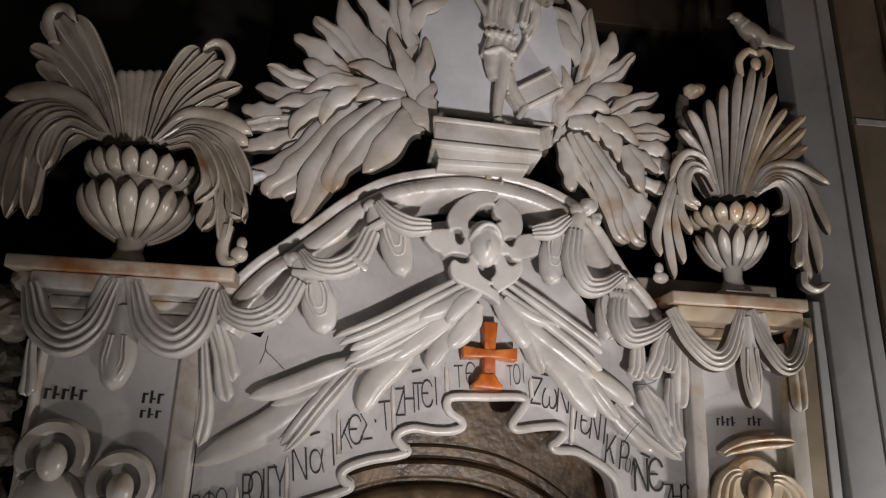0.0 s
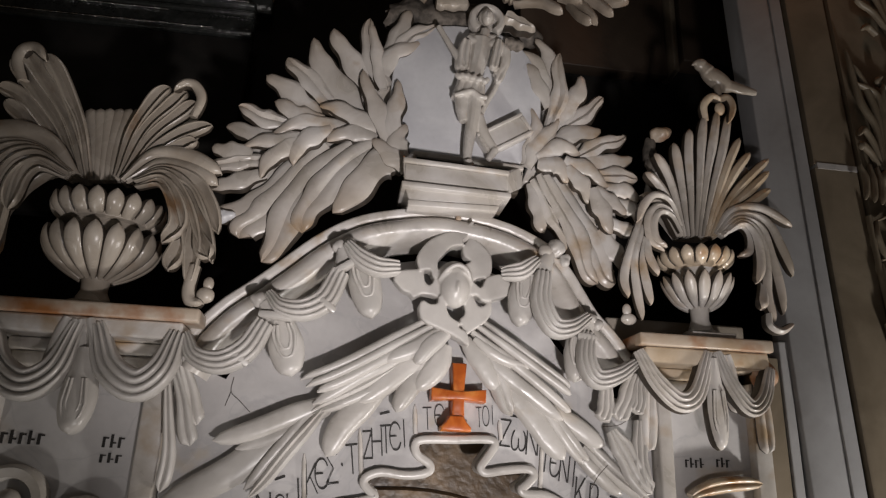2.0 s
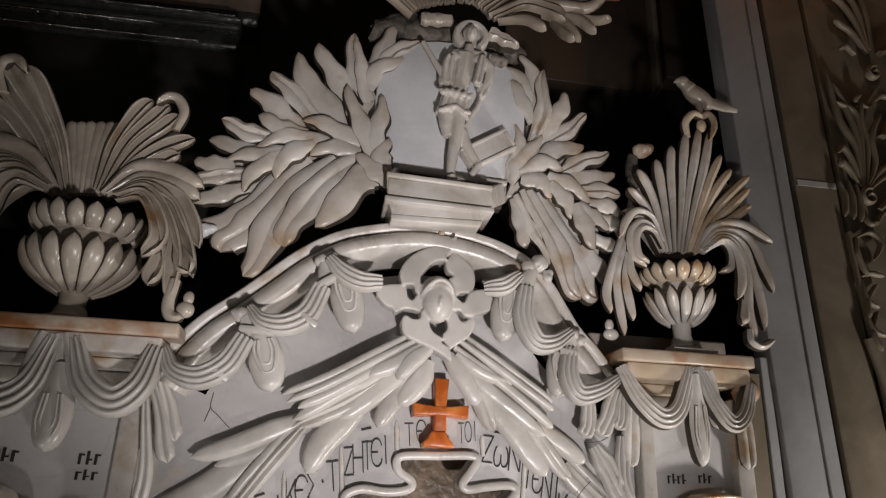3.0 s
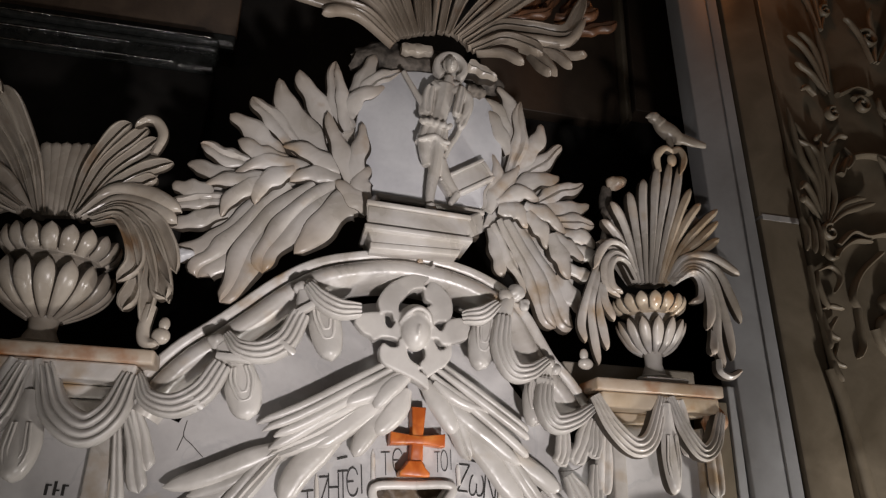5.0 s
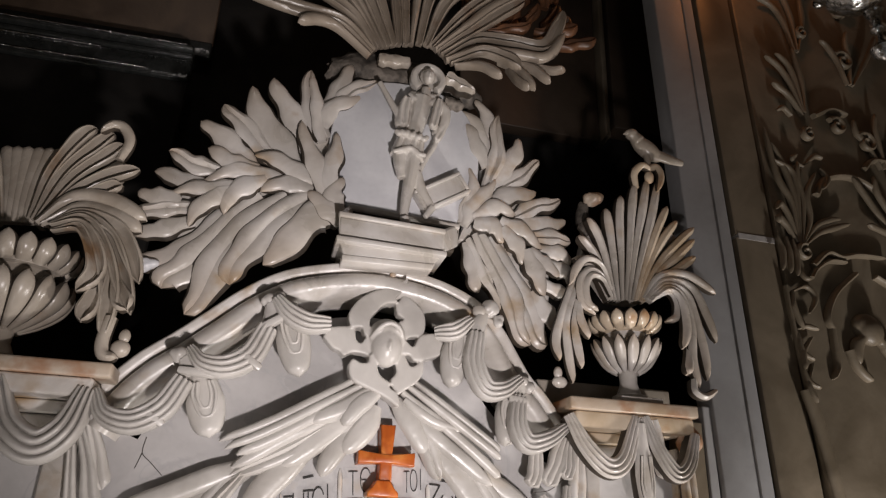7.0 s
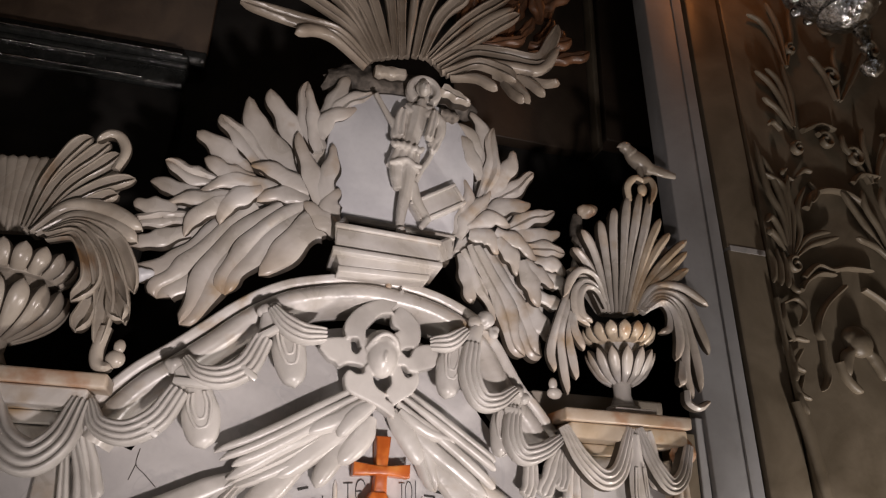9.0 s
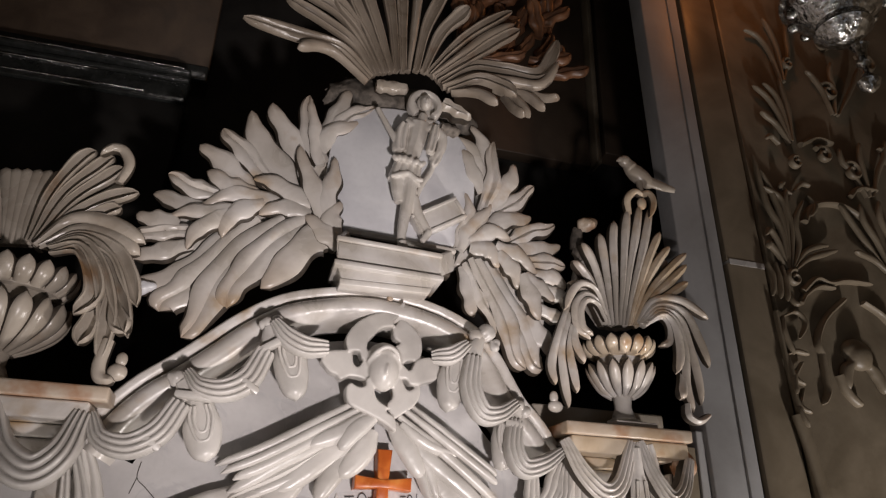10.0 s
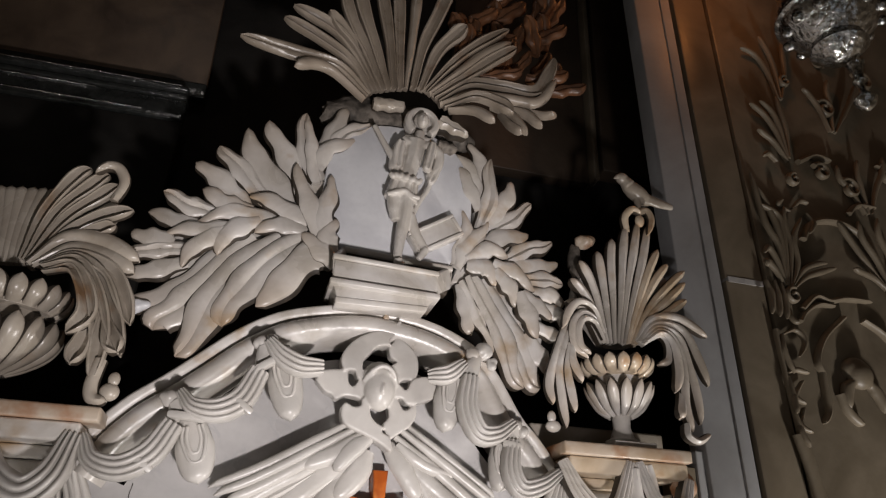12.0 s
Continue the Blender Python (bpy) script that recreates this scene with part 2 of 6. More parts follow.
def sweep(path, widths, thick, kind, back=0.5, out=(0, -1, 0)):
    """A closed strip along a path: half widths and thickness at each place, the relief of SECTION towards out."""
    sec = SECTION[kind]
    loop = sec + [(0.8, -back), (-0.8, -back)]
    path = [Vector(p) for p in path]
    verts, faces, m = [], [], len(loop)
    n_last = len(path) - 1
    for i, p in enumerate(path):
        t = (path[min(i + 1, n_last)] - path[max(i - 1, 0)]).normalized()
        o = Vector(out(i) if callable(out) else out)
        side = t.cross(o)
        side = side.normalized() if side.length > 1e-6 else Vector((1, 0, 0))
        o = side.cross(t).normalized()
        for s, h in loop:
            verts.append(p + side * (s * widths[i]) + o * (h * thick[i]))
    for i in range(n_last):
        for j in range(m):
            k = (j + 1) % m
            faces.append((i * m + j, i * m + k, (i + 1) * m + k, (i + 1) * m + j))
    faces.append(tuple(range(m)))
    faces.append(tuple(n_last * m + j for j in reversed(range(m))))
    # 1 marks flank faces for the painted dark outline
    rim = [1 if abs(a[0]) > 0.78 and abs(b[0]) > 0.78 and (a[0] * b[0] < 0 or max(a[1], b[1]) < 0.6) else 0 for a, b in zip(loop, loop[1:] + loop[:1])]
    dark_flank = [rim[j] for i in range(n_last) for j in range(m)] + [0, 0]
    return verts, faces, dark_flank, [(i / n_last) ** 3 for i in range(n_last + 1) for j in range(m)]


def blade(pts, w, y0=-0.03, y1=None, th=0.016, kind="leaf", root=0.45, tip=3.0, wave=0.0, n=16, lift=0.0, grow=1.4, lobes=0.0, flame=0.0, run=False, tilt=(0.0, 0.0)):
    """A carved leaf, feather or flute in front of the wall along the curve of pts (x, z): root is its width there, tip how blunt it ends; run: the curve passes through all of pts."""
    y1 = y0 if y1 is None else y1
    line = spline(pts, n) if run else bezier(pts, n)
    path, widths, thick = [], [], []
    length = sum(np.linalg.norm(b - a) for a, b in zip(line, line[1:]))
    for i, (x, z) in enumerate(line):
        u = i / n
        a, b = line[max(i - 1, 0)], line[min(i + 1, n)]
        d = (b - a) / max(np.linalg.norm(b - a), 1e-9)
        off = wave * length * math.sin(u * 7.5 + length * 40) * u
        path.append((x - d[1] * off, y0 + (y1 - y0) * u - lift * math.sin(math.pi * u), z + d[0] * off))
        end = max(0.0, 1 - u ** tip) ** 0.5
        s = min(1.0, max(0.0, (u - 0.45) / 0.5))
        end *= 1 - flame * s * s * (3 - 2 * s)
        edge = 1 + lobes * math.sin(u * 15 + length * 70)
        widths.append(max(w * min(1.0, root + grow * u) * end * edge, 0.0015))
        thick.append(max(th * (0.45 + 0.55 * min(1, end * 1.6)), 0.003))
    return sweep(path, widths, thick, kind, 0.5, (tilt[0], -1, tilt[1]))


def box(x0, x1, y0, y1, z0, z1, b=0.004):
    """A block with bevelled edges."""
    bm = bmesh.new()
    bmesh.ops.create_cube(bm, size=1, matrix=Matrix.LocRotScale(((x0 + x1) / 2, (y0 + y1) / 2, (z0 + z1) / 2), None, (x1 - x0, y1 - y0, z1 - z0)))
    if b:
        bmesh.ops.bevel(bm, geom=bm.edges[:], offset=b, segments=2, affect="EDGES", profile=0.5)
    return take(bm)


def take(bm):
    bm.verts.index_update()
    out = [v.co.copy() for v in bm.verts], [tuple(v.index for v in f.verts) for f in bm.faces]
    bm.free()
    return out


def moved(geo, m):
    return ([m @ Vector(v) for v in geo[0]], *geo[1:])


def ball(at, r, squash=(1, 1, 1), seg=20):
    bm = bmesh.new()
    bmesh.ops.create_uvsphere(bm, u_segments=seg, v_segments=seg // 2 + 2, radius=r, matrix=Matrix.LocRotScale(at, None, squash))
    return take(bm)


def lathe(profile, at, seg=32):
    """A turned body: profile of (radius, z) about an upright axis at (x, y)."""
    verts, faces = [], []
    for r, z in profile:
        verts += [(at[0] + r * math.cos(2 * math.pi * k / seg), at[1] + r * math.sin(2 * math.pi * k / seg), z) for k in range(seg)]
    for i in range(len(profile) - 1):
        for k in range(seg):
            j = (k + 1) % seg
            faces.append((i * seg + k, i * seg + j, (i + 1) * seg + j, (i + 1) * seg + k))
    faces += [tuple(range(seg)), tuple((len(profile) - 1) * seg + k for k in range(seg))]
    return verts, faces


def tube(pts, radii, seg=12, n=16, curve=spline):
    """A round limb along a smooth curve in space."""
    line = [Vector(p) for p in curve(pts, n)]
    rr = [np.interp(i / n, np.linspace(0, 1, len(radii)), radii) for i in range(n + 1)]
    verts, faces = [], []
    ref = Vector((0.13, -0.9, 0.21))
    for i, p in enumerate(line):
        t = (line[min(i + 1, n)] - line[max(i - 1, 0)]).normalized()
        a = t.cross(ref).normalized()
        b = t.cross(a)
        verts += [p + (a * math.cos(2 * math.pi * k / seg) + b * math.sin(2 * math.pi * k / seg)) * rr[i] for k in range(seg)]
    for i in range(n):
        for k in range(seg):
            j = (k + 1) % seg
            faces.append((i * seg + k, i * seg + j, (i + 1) * seg + j, (i + 1) * seg + k))
    faces += [tuple(range(seg)), tuple(n * seg + k for k in range(seg))]
    return verts, faces


def plate(outline, y0, y1, bevel=0.004):
    """An upright slab with the outline (x, z), from y0 (front) to y1."""
    bm = bmesh.new()
    vs = [bm.verts.new((x, y0, z)) for x, z in outline]
    f = bm.faces.new(vs)
    out = bmesh.ops.extrude_face_region(bm, geom=[f])
    bmesh.ops.translate(bm, verts=[v for v in out["geom"] if isinstance(v, bmesh.types.BMVert)], vec=(0, y1 - y0, 0))
    if bevel:
        edges = [e for e in bm.edges if all(abs(v.co.y - y0) < 1e-6 for v in e.verts)]
        bmesh.ops.bevel(bm, geom=edges, offset=bevel, segments=2, affect="EDGES", profile=0.5)
    bmesh.ops.triangulate(bm, faces=[f for f in bm.faces if len(f.verts) > 4])
    return take(bm)


def skewed(front, y0, y1, back=None):
    """A six-sided block: front corners (x, z) at y0, the same or other corners at y1, edges eased."""
    bm = bmesh.new()
    vs = [bm.verts.new((x, y0, z)) for x, z in front] + [bm.verts.new((x, y1, z)) for x, z in (back or front)]
    for q in ((0, 1, 2, 3), (7, 6, 5, 4), (0, 4, 5, 1), (1, 5, 6, 2), (2, 6, 7, 3), (3, 7, 4, 0)):
        bm.faces.new([vs[k] for k in q])
    bmesh.ops.recalc_face_normals(bm, faces=bm.faces[:])
    bmesh.ops.bevel(bm, geom=bm.edges[:], offset=0.0025, segments=2, affect="EDGES", profile=0.5)
    return take(bm)


def profile_sweep(line, section):
    """A moulding along a line of (x, z) on the wall: section of (out along the normal, y)."""
    verts, faces, m = [], [], len(section)
    last = len(line) - 1
    for i, p in enumerate(line):
        d = np.array(line[min(i + 1, last)]) - np.array(line[max(i - 1, 0)])
        d = d / np.linalg.norm(d)
        nx, nz = -d[1], d[0]
        verts += [(p[0] + nx * a, y, p[1] + nz * a) for a, y in section]
    for i in range(last):
        for j in range(m):
            k = (j + 1) % m
            faces.append((i * m + j, i * m + k, (i + 1) * m + k, (i + 1) * m + j))
    faces += [tuple(range(m)), tuple(last * m + j for j in range(m))]
    return verts, faces


# ---- structure ----
ARCH = spline([(-0.556, 2.113), (-0.521, 2.177), (-0.473, 2.234), (-0.421, 2.277), (-0.369, 2.323), (-0.315, 2.373), (-0.260, 2.413), (-0.202, 2.441), (-0.118, 2.462), (-0.045, 2.471), (0.017, 2.467), (0.080, 2.457), (0.143, 2.438), (0.206, 2.405), (0.250, 2.357), (0.280, 2.309), (0.310, 2.261), (0.346, 2.223), (0.399, 2.153)], 60)
HEM = spline([(0.015, 1.987), (-0.054, 1.984), (-0.069, 1.973), (-0.063, 1.954), (-0.040, 1.939), (-0.038, 1.926), (-0.058, 1.918), (-0.091, 1.916), (-0.131, 1.920), (-0.158, 1.912), (-0.166, 1.899), (-0.154, 1.885), (-0.143, 1.875), (-0.167, 1.866), (-0.210, 1.858), (-0.247, 1.846), (-0.266, 1.833), (-0.265, 1.819), (-0.249, 1.807), (-0.270, 1.795), (-0.311, 1.781), (-0.361, 1.761), (-0.399, 1.725)], 120)
HEM_R = spline([(0.015, 1.987), (0.079, 1.990), (0.093, 1.981), (0.081, 1.960), (0.065, 1.937), (0.075, 1.926), (0.114, 1.932), (0.161, 1.936), (0.174, 1.925), (0.161, 1.908), (0.147, 1.897), (0.158, 1.889), (0.196, 1.888), (0.231, 1.873), (0.260, 1.855), (0.279, 1.835), (0.287, 1.803), (0.297, 1.753)], 100)

# the slab stops short of the moulding: a hollow added for the dark under the arch
UNDER = []
for p, q in zip(ARCH, ARCH[1:]):
    d = (q - p) / np.linalg.norm(q - p)
    UNDER.append((p[0] + d[1] * 0.108, p[1] - d[0] * 0.108))
UNDER = [p for p in UNDER if -0.54 < p[0] < 0.43 and p[1] > 2.08]
outline = [(-0.545, 2.12)] + UNDER + [(0.433, 2.06), (0.433, 1.5), (0.300, 1.5)] + [tuple(p) for p in HEM_R[::-1][:-1]] + [tuple(p) for p in HEM] + [(-0.401, 1.5), (-0.545, 1.5)]
tagged(part("wall_tympanum", plate(outline, -0.012, 0.04, 0.0), SLAB, None, "", False), "grey-white veined marble wall slab carved under an arch", "wall", "", "structure")

# recess behind the carvings: near-black colour stands in for its unlit depth
tagged(part("wall_recess_back", box(-2.2, 2.2, 0.62, 0.75, 0, 4.6, 0), NEAR_BLACK, None, "", False), "near-black back wall standing in for the unlit recess", "wall", "", "structure")
tagged(part("wall_lower", join(box(-2.2, -0.545, 0.05, 0.6, 0, 2.15, 0), box(0.433, 2.2, 0.05, 0.6, 0, 2.15, 0), box(-0.545, 0.433, 0.30, 0.6, 0, 2.15, 0), box(-0.545, 0.433, 0.04, 0.3, 2.05, 2.16, 0)), NEAR_BLACK, None, "", False), "dark lower wall behind the marble facing", "wall", "", "structure")
tagged(part("wall_left", join(box(-2.2, -2.05, -3.2, 0.6, 0, 4.6, 0)), BROWN, None, "", False), "brown stone side wall", "wall", "", "structure")
tagged(part("wall_right", box(2.05, 2.2, -3.2, 0.6, 0, 4.6, 0), BROWN, None, "", False), "brown stone side wall", "wall", "", "structure")
tagged(part("wall_entrance", join(box(-2.2, -0.45, -3.35, -3.2, 0, 4.6, 0), box(0.65, 2.2, -3.35, -3.2, 0, 4.6, 0), box(-0.45, 0.65, -3.35, -3.2, 2.2, 4.6, 0)), BROWN, None, "", False), "brown stone wall with the entrance opening", "wall", "", "structure")
tagged(part("ceiling", box(-2.2, 2.2, -3.35, 0.75, 4.6, 4.7, 0), NEAR_BLACK, None, "", False), "smoke-darkened ceiling of the chapel", "ceiling", "", "structure")
tagged(part("floor", box(-2.2, 2.2, -3.35, 0.75, -0.1, 0, 0), GREY, None, "", False), "worn grey marble floor", "floor", "", "structure")

# vault seen under the curtain
tagged(part("wall_doorway_vault", plate([(-0.545, 1.0), (-0.545, 2.04), (0.433, 2.04), (0.433, 1.0)], 0.16, 0.2, 0), VAULT, None, "", False), "brown mottled stone over the low doorway", "wall", "", "structure")
door_arch = thing("door_arch", "brown stone arch ribs over the low doorway", "arch", "", "structure")
APEX = [(-0.388, 1.760), (-0.300, 1.825), (-0.218, 1.859), (-0.121, 1.875), (0.004, 1.872), (0.112, 1.845), (0.220, 1.783), (0.295, 1.699), (0.331, 1.587)]
for drop_by, y, w in ((0.0, 0.140, 0.014), (0.038, 0.128, 0.020), (0.10, 0.116, 0.030)):
    ring = spline([(x * (1 - drop_by * 0.8), z - drop_by) for x, z in APEX], 44)
    part("arch_rib", profile_sweep(ring, [(-w, 0.16), (-w, y + 0.01), (-w * 0.7, y), (w * 0.5, y), (w * 0.8, y + 0.008), (w, y + 0.02), (w, 0.16)]), VAULT, door_arch)

# pilasters that carry the urn shelves
def pilaster(x0, x1, p0, p1):
    t = thing("pilaster", "cream marble pilaster with a sunk inscribed panel", "pilaster", "pilasters beside the doorway", "structure")
    part("edge_strip", box(x0, p0, -0.045, 0.05, 0.2, 2.13, 0.004), MARBLE, t)
    part("edge_strip", box(p1, x1, -0.045, 0.05, 0.2, 2.13, 0.004), MARBLE, t)
    part("panel", box(p0, p1, -0.022, 0.05, 0.2, 2.13, 0.0), SLAB, t)
    return t


pilaster(-0.851, -0.548, -0.839, -0.590)
pilaster(0.437, 0.690, 0.468, 0.650)
reveal = thing("wall_left_reveal", "crumbling pale stone beside the pilaster", "wall", "", "structure")
part("backing", box(-1.6, -0.899, -0.01, 0.05, 0.2, 2.16, 0.0), ROCK, reveal)
random.seed(31)
for k in range(22):
    sx, sz = -0.869 - 0.03 - 0.055 * (k % 3) - random.uniform(0, 0.02), 1.62 + 0.026 * k
    bm = bmesh.new()
    bmesh.ops.create_icosphere(bm, subdivisions=3, radius=random.uniform(0.03, 0.045))
    for v in bm.verts:
        v.co += v.normal * (noise.noise(v.co * 40 + Vector((k, 0, 0))) * 0.012 + noise.noise(v.co * 110 + Vector((k, 7, 0))) * 0.005)
        v.co.y *= 0.6
    bmesh.ops.translate(bm, verts=bm.verts[:], vec=(sx, -0.008 - random.uniform(0, 0.012), sz))
    part("stone", take(bm), random.choice((RUBBLE, RUBBLE, ROCK)), reveal, "", False)
tagged(part("wall_right_face", box(0.7665, 0.790, 0.004, 0.048, 0.2, 2.24, 0.003), GREY, None, "", False), "blue-grey marble strip beside the pier", "wall", "", "structure")
tagged(part("wall_right_reveal", box(0.697, 0.763, 0.01, 0.048, 0.2, 2.2, 0.0), BROWN, None, "", False), "brown stone strip beside the pilaster", "wall", "", "structure")


def shelf(x0, x1, z, inset, stone):
    """A stepped cornice block: slab, second course, fascia and bed."""
    t = thing("cornice_shelf", "rust-stained marble cornice shelf under an urn", "shelf", "urn shelves")
    part("top_slab", box(x0, x1, -0.13, 0.2, z - 0.026, z, 0.004), RUSTY, t)
    part("second_course", box(x0 + inset, x1 - inset * 0.6, -0.122, 0.2, z - 0.060, z - 0.027, 0.005), stone, t)
    part("fascia", box(x0 + 0.06, x1 - 0.06, -0.066, 0.2, z - 0.084, z - 0.061, 0.004), stone, t)
    part("bed", box(x0 + 0.065, x1 - 0.065, -0.058, 0.2, z - 0.113, z - 0.085, 0.006), MARBLE, t)
    return t


shelf(-0.90, -0.495, 2.197, 0.045, MARBLE)
shelf(0.368, 0.662, 2.211, 0.014, CREAM)
tagged(part("rear_ledge", box(0.36, 0.70, 0.03, 0.2, 2.2115, 2.275, 0.006), DUSKY), "dusty marble ledge behind the smaller urn", "ledge")

# pier on the side: plan of upright bands
def plate_plan(plan, z0=0.2, z1=4.55):
    """An upright band of that plan, leaning a little with height as the old pier does."""
    n = len(plan)
    return [(x + LEAN * (2.67 - z), y, z) for z in (z0, z1) for x, y in plan], [tuple(range(n)), tuple(range(n, 2 * n))] + [(i, (i + 1) % n, n + (i + 1) % n, n + i) for i in range(n)]


LEAN = 0.035


def bands():
    t = thing("pier", "grey marble pier with upright bands beside the carved wall", "pier", "", "structure")
    part("return_band", plate_plan([(0.770, 0.05), (0.772, -0.004), (0.776, -0.008), (0.846, -0.030), (0.846, 0.05)]), GREY, t)
    part("bevel", plate_plan([(0.8465, 0.05), (0.8465, -0.036), (0.852, -0.040), (0.868, -0.048), (0.8705, -0.042), (0.8705, 0.05)]), GREY, t)
    for z0, z1 in ((0.2, 2.662), (2.672, 4.55)):
        part("front_band", plate_plan([(0.874, 0.03), (0.874, -0.060), (0.879, -0.064), (0.983, -0.064), (0.988, -0.058), (0.988, 0.03)], z0, z1), BROWN, t)
    part("joint_line", plate_plan([(0.878, 0.02), (0.878, -0.0655), (0.984, -0.0655), (0.984, 0.02)], 2.659, 2.674), SLAB, t)
    part("panel_field", plate_plan([(0.992, 0.03), (0.992, -0.070), (0.998, -0.074), (1.95, -0.074), (1.95, 0.03)]), BROWN, t)
    return t


bands()

# arch moulding
cornice = thing("arch_cornice", "polished cream marble moulding following the arch", "moulding")
part("crown", profile_sweep(ARCH, [(0.0, 0.10), (0.001, -0.050), (-0.002, -0.058), (-0.006, -0.060), (-0.020, -0.056), (-0.024, -0.050), (-0.025, 0.03)]), MARBLE, cornice)
part("torus", profile_sweep(ARCH, [(-0.0252, 0.03), (-0.0252, -0.050), (-0.028, -0.064), (-0.036, -0.077), (-0.047, -0.083), (-0.060, -0.080), (-0.071, -0.070), (-0.078, -0.054), (-0.080, 0.03)]), MARBLE, cornice)

SX, SZ = (-0.002, 2.446)
part("stud", ball((SX, -0.062, SZ), 0.0067, (1.0, 0.6, 1.0)), RUSTY, cornice, "small rusty iron stud")

# ---- wreath of feather leaves ----
def wreath(label):
    return thing("leaf_wreath", label, "wreath", "leaf wreaths")


wl = wreath("cream marble spray of pointed leaves, one tip broken white")


random.seed(12)


def lf(t, pts, w, y0, y1=None, **k):
    """A leaf from its root to its tip, each a little turned to one side."""
    k.setdefault("wave", 0.04)
    k.setdefault("tip", 9)
    k.setdefault("flame", 0.34)
    k.setdefault("root", 0.62)
    k.setdefault("th", 0.011)
    k.setdefault("lobes", 0.13)
    k.setdefault("lift", 0.005)
    k.setdefault("tilt", (random.uniform(-0.14, 0.14), random.uniform(-0.16, 0.10)))
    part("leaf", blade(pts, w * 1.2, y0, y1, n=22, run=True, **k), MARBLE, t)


# outer fan
lf(wl, [(-0.422, 2.522), (-0.484, 2.494), (-0.527, 2.472)], 0.0170, -0.03, kind="petal")
lf(wl, [(-0.432, 2.550), (-0.491, 2.538), (-0.535, 2.517)], 0.0170, -0.034, kind="crease")
lf(wl, [(-0.455, 2.556), (-0.495, 2.562), (-0.538, 2.564)], 0.0183, -0.038, kind="petal")
lf(wl, [(-0.394, 2.605), (-0.458, 2.611), (-0.517, 2.622)], 0.0183, -0.03, kind="petal")
lf(wl, [(-0.387, 2.641), (-0.442, 2.651), (-0.497, 2.672)], 0.0196, -0.034, kind="crease")
lf(wl, [(-0.312, 2.656), (-0.367, 2.665), (-0.421, 2.691)], 0.0209, -0.038, kind="petal")
lf(wl, [(-0.318, 2.659), (-0.380, 2.712), (-0.442, 2.766)], 0.0235, -0.03, kind="petal")
lf(wl, [(-0.272, 2.681), (-0.349, 2.754), (-0.400, 2.813)], 0.0222, -0.034, kind="crease")
lf(wl, [(-0.228, 2.674), (-0.301, 2.770), (-0.357, 2.864)], 0.0248, -0.038, kind="petal")
lf(wl, [(-0.215, 2.727), (-0.263, 2.823), (-0.306, 2.906)], 0.0222, -0.03, kind="petal")
lf(wl, [(-0.176, 2.763), (-0.217, 2.832), (-0.222, 2.943)], 0.0209, -0.034, kind="crease")
lf(wl, [(-0.183, 2.755), (-0.205, 2.834), (-0.215, 2.927)], 0.0144, -0.038, kind="petal")
lf(wl, [(-0.180, 2.808), (-0.157, 2.907), (-0.125, 2.979)], 0.0209, -0.03, kind="petal")
lf(wl, [(-0.167, 2.838), (-0.120, 2.911), (-0.064, 2.942)], 0.0183, -0.034, kind="crease")
lf(wl, [(-0.186, 2.784), (-0.162, 2.853), (-0.102, 2.889)], 0.0183, -0.038, kind="petal")
# broad drooping blades
lf(wl, [(-0.326, 2.575), (-0.418, 2.465), (-0.512, 2.401)], 0.0261, -0.03, kind="petal", flame=0.2, th=0.010, lift=0.003, tilt=(0.0, 0.0))
lf(wl, [(-0.292, 2.594), (-0.380, 2.470), (-0.430, 2.402), (-0.456, 2.368)], 0.0326, -0.036, kind="crease", flame=0.2, th=0.010, lift=0.003, tilt=(0.0, 0.0))
lf(wl, [(-0.234, 2.610), (-0.327, 2.496), (-0.369, 2.397), (-0.415, 2.326)], 0.0313, -0.042, kind="crease", flame=0.2, th=0.010, lift=0.003, tilt=(0.0, 0.0))
lf(wl, [(-0.185, 2.610), (-0.273, 2.530), (-0.315, 2.453), (-0.326, 2.388)], 0.0287, -0.048, kind="crease", flame=0.2, th=0.010, lift=0.003, tilt=(0.0, 0.0))
lf(wl, [(-0.112, 2.562), (-0.168, 2.565), (-0.223, 2.510), (-0.266, 2.434)], 0.0287, -0.054, kind="petal", flame=0.2, th=0.010, lift=0.003, tilt=(0.0, 0.0))
# overlaid short leaves
lf(wl, [(-0.256, 2.645), (-0.347, 2.645), (-0.422, 2.613)], 0.0170, -0.040, kind="petal", flame=0.45)
lf(wl, [(-0.331, 2.615), (-0.409, 2.592), (-0.475, 2.577)], 0.0157, -0.042, kind="petal", flame=0.45)
lf(wl, [(-0.342, 2.609), (-0.400, 2.564), (-0.431, 2.506)], 0.0170, -0.044, kind="petal", flame=0.45)
lf(wl, [(-0.291, 2.635), (-0.346, 2.599), (-0.365, 2.542)], 0.0196, -0.045, kind="petal", flame=0.45)
lf(wl, [(-0.191, 2.622), (-0.248, 2.631), (-0.297, 2.603)], 0.0183, -0.047, kind="petal", flame=0.45)
lf(wl, [(-0.185, 2.643), (-0.256, 2.674), (-0.320, 2.691)], 0.0183, -0.049, kind="petal", flame=0.45)
lf(wl, [(-0.158, 2.615), (-0.195, 2.687), (-0.228, 2.791)], 0.0196, -0.051, kind="petal", flame=0.45)
lf(wl, [(-0.158, 2.615), (-0.157, 2.693), (-0.145, 2.772)], 0.0183, -0.053, kind="petal", flame=0.45)
lf(wl, [(-0.128, 2.564), (-0.143, 2.617), (-0.132, 2.663)], 0.0183, -0.054, kind="petal", flame=0.45)
